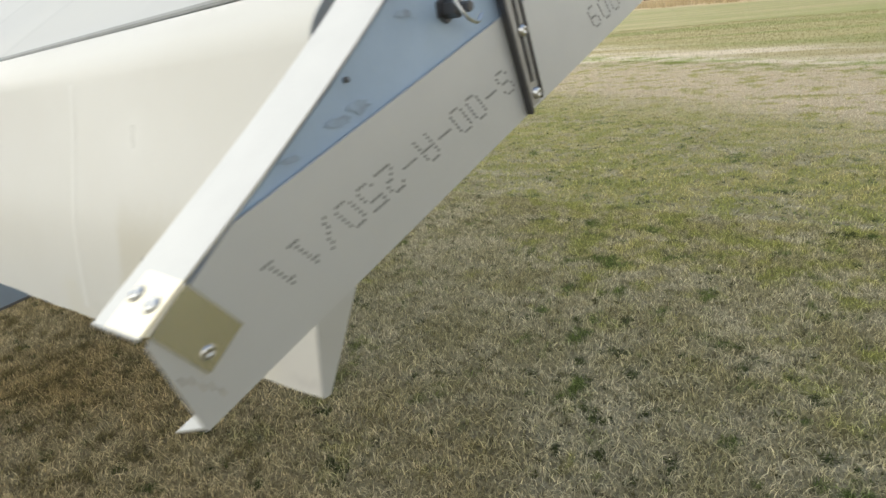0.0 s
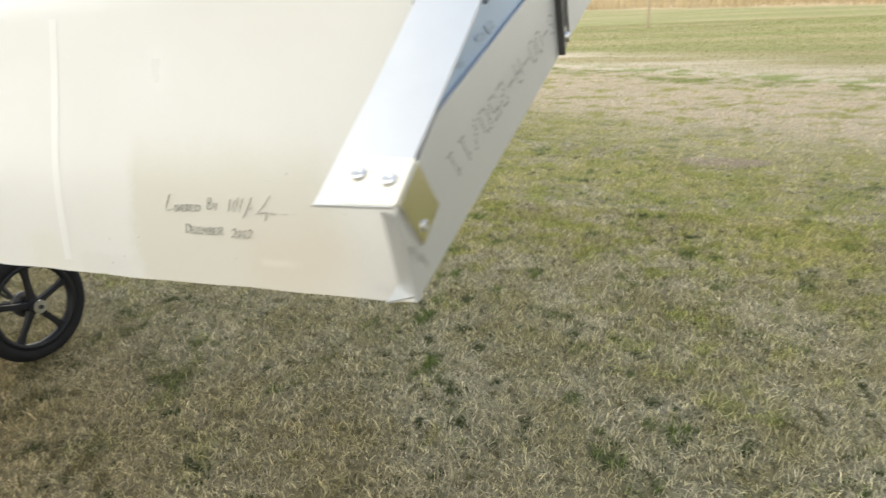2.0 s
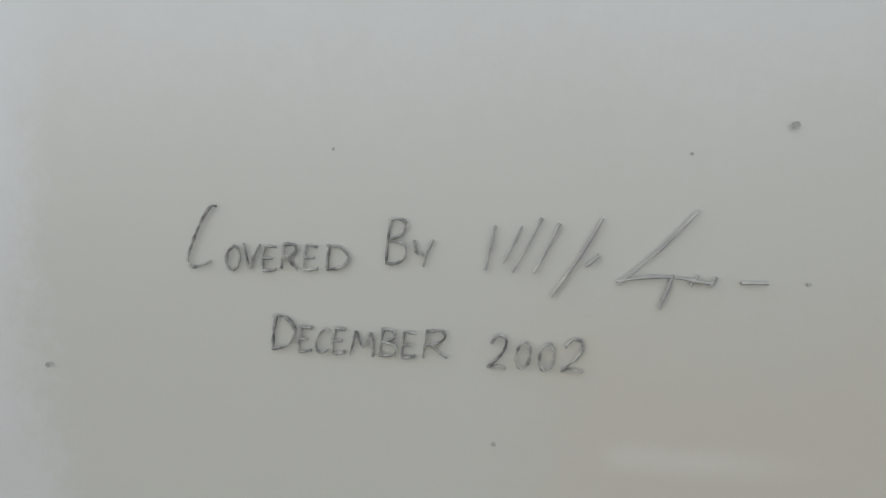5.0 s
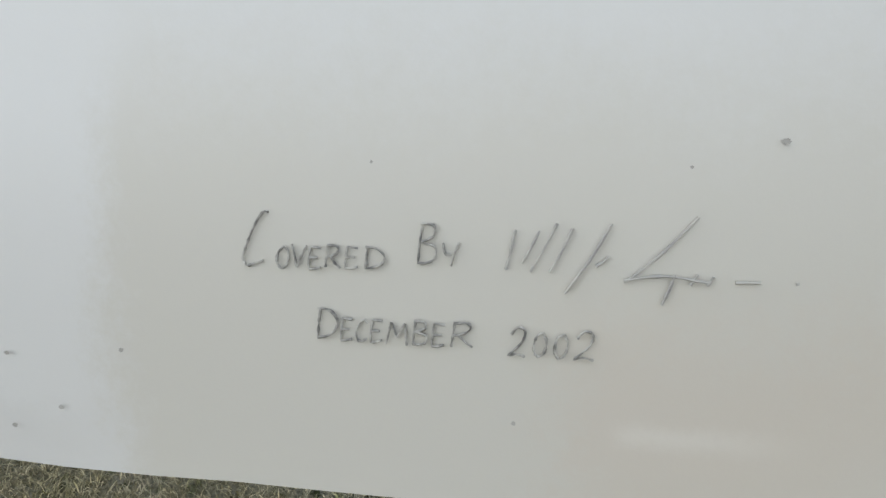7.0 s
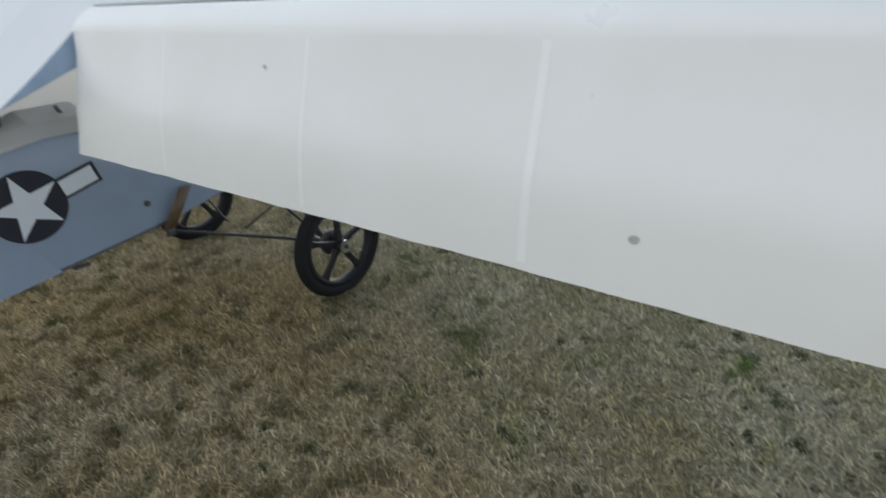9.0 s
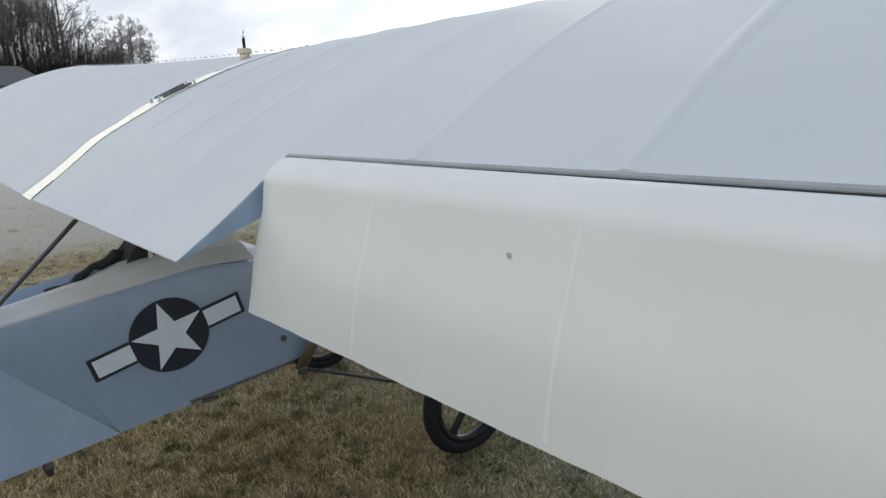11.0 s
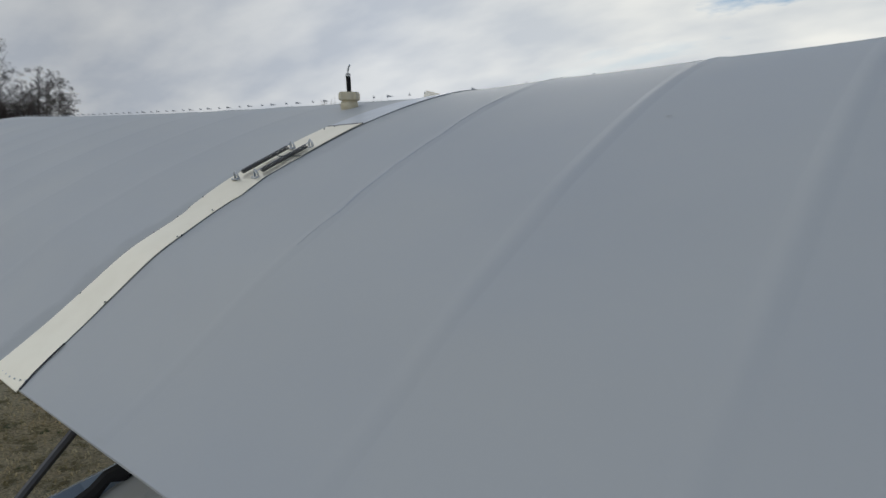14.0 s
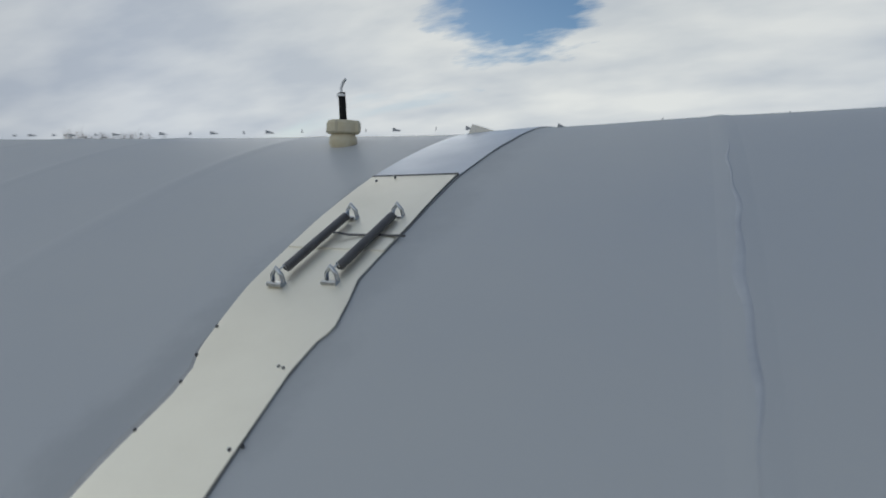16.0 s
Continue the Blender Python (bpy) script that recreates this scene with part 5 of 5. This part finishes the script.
def wing_blot(cx, cy, rx, ry, seed, turn_by=0.0):
    """A small stain lying on the wing's fabric."""
    bm = bmesh.new()
    c, s = math.cos(turn_by), math.sin(turn_by)
    bm.faces.new([bm.verts.new((cx + u * c - v * s, cy + u * s + v * c, top_z(cy + u * s + v * c) + lift(cx, cy) - sag(cx, RIBS) + 0.0012)) for u, v in blob(0, 0, rx, ry, seed, 14, 0.3)])
    part("dirt_spot", bm, SMUDGE, wing)


for k, (cx, cy, rx, ry, a) in enumerate(((-2.275, 0.474, 0.0034, 0.0030, 0), (-2.534, -0.032, 0.0030, 0.0026, 0), (-2.489, -0.044, 0.0024, 0.0022, 0), (-2.5386, -0.061, 0.0034, 0.0030, 0),
                                         (-2.838, -0.080, 0.0020, 0.016, -0.5), (-2.822, -0.070, 0.0014, 0.010, -0.4), (-2.864, -0.078, 0.0015, 0.0014, 0))):
    wing_blot(cx, cy, rx, ry, 30 + k, a)


def spring(x, y0, y1):
    z0, z1 = top_z(y0) + lift(x) + 0.010, top_z(y1) + lift(x) + 0.010
    a, b = Vector((x, y0, z0)), Vector((x, y1, z1))
    d = (b - a).normalized()
    side = Vector((1, 0, 0)); up = side.cross(d)
    p, q, turns, r = a.lerp(b, 0.11), a.lerp(b, 0.92), 40, 0.0036
    pts = [p.lerp(q, t / (turns * 8)) + (side * math.cos(t * math.pi / 4) + up * math.sin(t * math.pi / 4)) * r for t in range(turns * 8 + 1)]
    part("coil_spring", tube(pts, 0.0011, 4), SPRING, cover, "tension spring holding the sheets", smooth=True)
    part("hook_wire", tube([a + up * 0.004, p + up * 0.003, p], 0.0009, 5), STEEL, cover)
    part("hook_wire", tube([b + up * 0.004, q + up * 0.003, q], 0.0009, 5), STEEL, cover)
    for c in (a, b):
        part("spring_eye", tube([c + side * s + up * u + d * w for s, u, w in ((-0.006, -0.007, 0), (-0.005, 0.001, 0.001), (0, 0.0075, 0.002), (0.005, 0.001, 0.001), (0.006, -0.007, 0))], 0.0021, 6), STEEL, cover, smooth=True)
        part("eye_foot", box(c.x - 0.008, c.x + 0.008, c.y - 0.005, c.y + 0.005, c.z - 0.009, c.z - 0.005, 0.001), STEEL, cover)


spring(-3.021, 0.302, 0.424)
spring(-2.970, 0.312, 0.431)
part("spring_wire", tube([Vector((x, 0.385 + 0.006 * math.sin((x + 3) * 50), top_z(0.385) + lift(x) + 0.0075)) for x in stations(-3.02, -2.936, 0.01)], 0.0012, 5), DARK_STEEL, cover)

# fuel filler on the wing centre
cap = tagged(part("fuel_filler", turned([(0.020, -0.03), (0.020, 0.0), (0.0225, 0.004), (0.0215, 0.014), (0.019, 0.017), (0.0190, 0.020)], 20, pose(-3.238, 0.74, 1.653)), IVORY, plane, smooth=True), "yellowed plastic fuel filler neck")
capring = []
for k in range(48):
    a = 2 * math.pi * k / 48
    capring.append(0.0265 + (0.0035 if math.cos(4 * a) > 0.55 else 0.0))
cap_bm = loft([[(-3.238 + r * s * math.cos(2 * math.pi * k / 48), 0.74 + r * s * math.sin(2 * math.pi * k / 48), z) for k, r in enumerate(capring)] for s, z in ((0.86, 1.672), (1.0, 1.675), (1.0, 1.688), (0.9, 1.6925), (0.4, 1.6935))])
part("filler_cap", cap_bm, IVORY, cap, "ribbed ivory plastic cap")
part("vent_hose", tube([(-3.2385, 0.74, 1.692), (-3.240, 0.74, 1.715), (-3.2425, 0.74, 1.737)], 0.0058, 10), BLACK, cap)
part("vent_tube", tube(spline([(-3.2425, 0.74, 1.736), (-3.243, 0.74, 1.745), (-3.2395, 0.74, 1.753), (-3.235, 0.74, 1.758)], 4), 0.0024, 7), STEEL, cap)
part("hose_clip", turned([(0.007, 0), (0.007, 0.004), (0.0058, 0.004)], 10, pose(-3.2425, 0.74, 1.731)), STEEL, cap)


# vortex tabs along the nose of the wing
def tabs(x0, x1, step, parent, y=0.835):
    x, k = x0, 0
    while (x < x1) == (step > 0):
        z = top_z(y) + lift(x)
        t = 0.006 * (-1 if k % 2 else 1)
        part("vortex_tab", slab([(x - t * 0.7, y - 0.008, z - 0.001), (x + t * 0.7, y + 0.008, z + 0.001), (x - t * 0.7, y - 0.008, z + 0.0056)], (1, 0.2, 0), 0.0012), PLATE, parent)
        x += step * (1 if k % 2 else 0.85); k += 1


tabs(-3.06, -6.3, -0.072, left)
tabs(-2.91, 0.0, 0.168, wing)
part("nose_tab", slab([(-3.055, 0.815, top_z(0.815) - 0.006), (-3.012, 0.85, top_z(0.85) - 0.006), (-3.05, 0.82, top_z(0.82) + 0.010)], (0.2, 1, 0), 0.0015), BRIGHT, cover)

# ---- fuselage ----
CX = -3.10


def side_x(y):
    return -2.905 + 0.085 * (y - 0.35) if y < 0.75 else -2.871 - 0.10 * (y - 0.75)


STN = [-3.4, -2.2, -1.2, -0.62, -0.28, 0.06, 0.36, 0.62, 0.75, 1.15, 1.6, 1.9]


def fuse_low(y):
    return 0.413 + 0.150 * y if y < 1.2 else 0.593 + 0.25 * (y - 1.2)


def fuse_top(y):
    return (0.935 + 0.17 * min(y, 0.35)) if y < 0.6 else 0.985 - 0.48 * (y - 0.6)


def fuse_ring(y):
    zl, zt, sx = fuse_low(y), fuse_top(y), side_x(y)
    zt = max(zt, zl + 0.12)
    h = max(sx - CX, 0.02)
    bow = 0.0
    r = [(CX + h * 0.985, y, zl + 0.012), (CX + h + bow * 0.6, y, zl + 0.05), (CX + h + bow, y, zl + (zt - zl) * 0.5), (CX + h, y, zt - 0.065), (CX + h * 0.96, y, zt - 0.045), (CX + h * 0.55, y, zt - 0.012), (CX, y, min(zt - 0.012, 0.875 + 0.43 * y))]
    m = [(2 * CX - a, b, c) for a, b, c in reversed(r[:-1])]
    return [Vector(p) for p in r + m + [(CX - h * 0.9, y, zl), (CX + h * 0.9, y, zl)]]


fuse = crease(part("fuselage", loft([fuse_ring(y) for y in STN]), FUSE, plane, "blue-grey painted fabric fuselage with star insignia"), 28)
part("top_deck", loft([[(CX + (side_x(y) - CX) * 0.97, y, fuse_top(y) - 0.047), (CX + (side_x(y) - CX) * 0.96, y, fuse_top(y) - 0.041), (CX + (side_x(y) - CX) * 0.55, y, fuse_top(y) - 0.006), (CX - 0.05, y, 0.886 + 0.43 * min(y, 0.3)), (CX - 0.05, y, 0.880 + 0.43 * min(y, 0.3)), (CX + (side_x(y) - CX) * 0.55, y, fuse_top(y) - 0.011)] for y in (-1.2, -0.62, -0.28, 0.06, 0.36, 0.56)]), DECK, fuse, "pale fabric top deck")


def on_side(y, z, off):
    return Vector((side_x(y) + off, y, z))


def side_sheet(outline, off):
    bm = bmesh.new()
    f = bm.faces.new([bm.verts.new((0, y, z)) for y, z in outline])
    bmesh.ops.triangulate(bm, faces=[f])
    for v in bm.verts:
        v.co = on_side(v.co.y, v.co.z, off)
    return bm


# slack fabric between the truss members: one low facet that leans out at the bottom
def facet(corners):
    """A taut panel of the side, from (y, z, lean) corners."""
    bm = bmesh.new()
    bm.faces.new([bm.verts.new((side_x(y) + o, y, z)) for y, z, o in corners])
    return part("side_facet", bm, FUSE, fuse)


facet(((0.064, 0.424, 0.004), (-0.244, 0.734, 0.001), (-0.62, 0.774, 0.001), (-0.62, 0.375, 0.120), (-0.25, 0.416, 0.085)))
facet(((0.30, 0.462, 0.003), (0.215, 0.60, 0.001), (-0.05, 0.64, 0.001), (0.064, 0.427, 0.006)))
# insignia: disc, star and bars, tilted with the fuselage line
SC, ST, SR = (0.251, 0.729), math.atan2(0.142, 0.49), 0.130


def turn(u, v):
    c, s = math.cos(ST), math.sin(ST)
    return (SC[0] + u * c - v * s, SC[1] + u * s + v * c)


part("insignia_disc", side_sheet([turn(SR * math.cos(2 * math.pi * k / 40), SR * math.sin(2 * math.pi * k / 40)) for k in range(40)], 0.004), NAVY, fuse, "dark navy disc")
star = []
for k in range(10):
    a = math.pi / 2 + k * math.pi / 5
    r = SR * (0.955 if k % 2 == 0 else 0.375)
    star.append(turn(r * math.cos(a), r * math.sin(a)))
star_bm = bmesh.new()
hub = star_bm.verts.new(on_side(*SC, 0.0065))
tips = [star_bm.verts.new(on_side(y, z, 0.0065)) for y, z in star]
for k in range(10):
    star_bm.faces.new((hub, tips[k], tips[(k + 1) % 10]))
part("insignia_star", star_bm, INSIGNIA, fuse, "pale five-pointed star")
for s in (1, -1):
    a, b, h = SR * 0.96, 0.260, 0.041
    part("bar_border", side_sheet([turn(s * a, -h), turn(s * b, -h), turn(s * b, h), turn(s * a, h)], 0.0030), NAVY, fuse, "dark navy bar outline")
    part("insignia_bar", side_sheet([turn(s * a, -h * 0.74), turn(s * (b - 0.013), -h * 0.74), turn(s * (b - 0.013), h * 0.74), turn(s * a, h * 0.74)], 0.0055), INSIGNIA, fuse, "pale insignia bar")
part("side_fitting", turned([(0.012, 0), (0.012, 0.006), (0.007, 0.014), (0, 0.015)], 10, Matrix.Translation(on_side(0.649, 0.628, 0)) @ pose(0, 0, 0, 0, 90, 0)), DARK_STEEL, fuse)
part("belly_fitting", box(side_x(0.364) - 0.008, side_x(0.364) + 0.010, 0.335, 0.395, 0.456, 0.468, 0.003), DARK_STEEL, fuse)
part("belly_peg", tube([(side_x(-0.15), -0.155, 0.405), (side_x(-0.15) + 0.004, -0.152, 0.375), (side_x(-0.15), -0.148, 0.345)], [0.012, 0.016, 0.011], 8), DARK_STEEL, fuse)
part("bottom_seam", tube([Vector((side_x(y) - 0.003, y, fuse_low(y) + 0.010)) for y in (-1.2, -0.62, -0.28, 0.06, 0.36, 0.62, 0.75)], 0.006, 6), DARK_STEEL, fuse)
# padded cockpit edge, seat and stay behind the wing
g = random.Random(8)
coam = [Vector((CX - 0.045 + g.uniform(-0.010, 0.010), y, 0.900 + 0.43 * y + g.uniform(-0.008, 0.012))) for y in stations(-0.06, 0.32, 0.025)]
part("cockpit_padding", tube(coam, [0.006 + 0.014 * k / len(coam) + g.uniform(0, 0.006) for k in range(len(coam))], 7), FOAM, plane, "ragged black foam along the cockpit edge")
part("coaming_tube", tube([(CX - 0.055, -0.34, 0.752), (CX - 0.05, -0.03, 0.886)], 0.008, 8), STEEL, plane)
seat = part("seat_back", loft([[(CX - 0.07, y, z - 0.10), (CX + 0.05, y + 0.01, z - 0.10), (CX + 0.055, y + 0.02, z + h * 0.6), (CX + 0.03, y + 0.04, z + h), (CX - 0.05, y + 0.035, z + h * 1.02), (CX - 0.075, y + 0.01, z + h * 0.55)] for y, z, h in ((0.145, 0.93, 0.03), (0.17, 0.94, 0.085), (0.20, 0.95, 0.125), (0.24, 0.955, 0.125), (0.26, 0.955, 0.08))]), FOAM, plane, "black padded seat back")
part("harness_strap", tube([(CX + 0.058, 0.235, 0.90), (CX + 0.066, 0.25, 0.97), (CX + 0.05, 0.262, 1.035)], 0.009, 6), DECK, plane, "pale harness strap")
part("control_box", box(-2.985, -2.915, 0.80, 0.93, 0.775, 0.915, 0.01), FOAM, plane, "black box behind the engine mount")
part("fuel_line", tube(spline([(-2.905, 0.77, 0.845), (-2.90, 0.82, 0.83), (-2.905, 0.88, 0.842)], 4), 0.006, 6), TAN, plane)
part("fuel_line", tube(spline([(-2.91, 0.74, 0.838), (-2.903, 0.79, 0.822), (-2.905, 0.84, 0.815)], 4), 0.005, 6), INSIGNIA, plane)
part("aerial_stub", tube([(CX + 0.06, 0.50, 0.965), (CX + 0.05, 0.475, 1.025)], 0.008, 8), DARK_STEEL, plane)
part("tail_stay", tube([(-3.035, 0.21, 1.30), (-2.949, -0.48, 0.67)], 0.0075, 8), DARK_STEEL, plane, "dark slanting stay tube")
# wing strut
part("side_strut", loft([[c + Vector((0.011 * math.sin(a), 0.029 * math.cos(a), 0)) for a in (2 * math.pi * k / 12 for k in range(12))] for c in (Vector((-2.845, 0.70, 0.51)), Vector((-2.817, 0.785, 0.67)))]), TAN, plane, "tan varnished wooden strut beside the fuselage", smooth=True)
part("strut_fitting", box(-2.857, -2.833, 0.685, 0.72, 0.480, 0.512, 0.006), DARK_STEEL, plane)


def wheel(cx, cy):
    hub = new("main_wheel"); hub.parent = plane
    hub.location = (cx, cy, 0.254)
    tagged(hub, "black five-spoke nylon wheel with a rubber tyre")
    M = pose(0, 0, 0, 0, 90, 0)
    n, rings = 44, []
    for k in range(n):
        a = 2 * math.pi * k / n
        rings.append([Vector(((0.221 + 0.032 * math.cos(b)) * math.cos(a), (0.221 + 0.032 * math.cos(b)) * math.sin(a), 0.027 * math.sin(b))) for b in (2 * math.pi * j / 12 for j in range(12))])
    bm = loft(rings + [rings[0]], cap=False)
    bmesh.ops.remove_doubles(bm, verts=bm.verts[:], dist=1e-5)
    bm.transform(M); part("tyre", bm, BLACK, hub, smooth=True)
    rings = []
    for k in range(n):
        a = 2 * math.pi * k / n
        rings.append([Vector((r * math.cos(a), r * math.sin(a), z)) for r, z in ((0.197, -0.022), (0.197, 0.022), (0.176, 0.019), (0.172, 0.0), (0.176, -0.019))])
    bm = loft(rings + [rings[0]], cap=False)
    bmesh.ops.remove_doubles(bm, verts=bm.verts[:], dist=1e-5)
    bm.transform(M); part("rim", bm, MAG, hub, smooth=True)
    for k in range(5):
        bm = loft([[(w, r, t), (-w, r, t), (-w, r, -t), (w, r, -t)] for r, w, t in ((0.02, 0.017, 0.016), (0.07, 0.0125, 0.013), (0.13, 0.012, 0.011), (0.165, 0.016, 0.012), (0.182, 0.026, 0.014))])
        bmesh.ops.bevel(bm, geom=bm.edges[:], offset=0.003, segments=1, affect="EDGES")
        bm.transform(M @ pose(0, 0, 0, 0, 0, 72 * k + 90)); part("spoke", bm, MAG, hub)
    part("hub", turned([(0.0, -0.05), (0.026, -0.05), (0.028, -0.02), (0.034, -0.018), (0.034, 0.018), (0.026, 0.02), (0.024, 0.045), (0.0, 0.045)], 18, M), MAG, hub)
    part("hub_ring", turned([(0.018, 0.044), (0.030, 0.044), (0.030, 0.050), (0.018, 0.050)], 18, M), STEEL, hub, "bright metal hub ring")
    part("axle_nut", turned([(0.011, 0.044), (0.011, 0.058), (0.0, 0.058)], 6, M), DARK_STEEL, hub)
    part("brake_drum", turned([(0.0, -0.075), (0.055, -0.075), (0.06, -0.05), (0.04, -0.045), (0.0, -0.045)], 20, M), DARK_STEEL, hub)


wheel(-2.635, 1.375)
wheel(-3.84, 1.36)
AX = 1.355
for x0, x1 in ((-2.60, -2.80), (-3.74, -3.88)):
    part("axle_stub", tube([(x0, AX, 0.252), (x1, AX, 0.252)], 0.012, 8), GEAR, plane)
for s in (1, -1):
    c = -3.265
    part("gear_leg", tube([(c + s * 0.555, AX, 0.262), (c + s * 0.33, 1.30, 0.60)], 0.011, 8), GEAR, plane)
    part("drag_link", tube([(c + s * 0.55, AX - 0.01, 0.262), (c + s * 0.48, 1.05, 0.372), (c + s * 0.42, 0.70, 0.505)], 0.007, 8), GEAR, plane)
    part("cross_brace", tube([(c + s * 0.54, AX - 0.02, 0.29), (c + s * 0.40, 1.24, 0.46), (c + s * 0.08, 1.25, 0.25)], 0.006, 7), GEAR, plane)
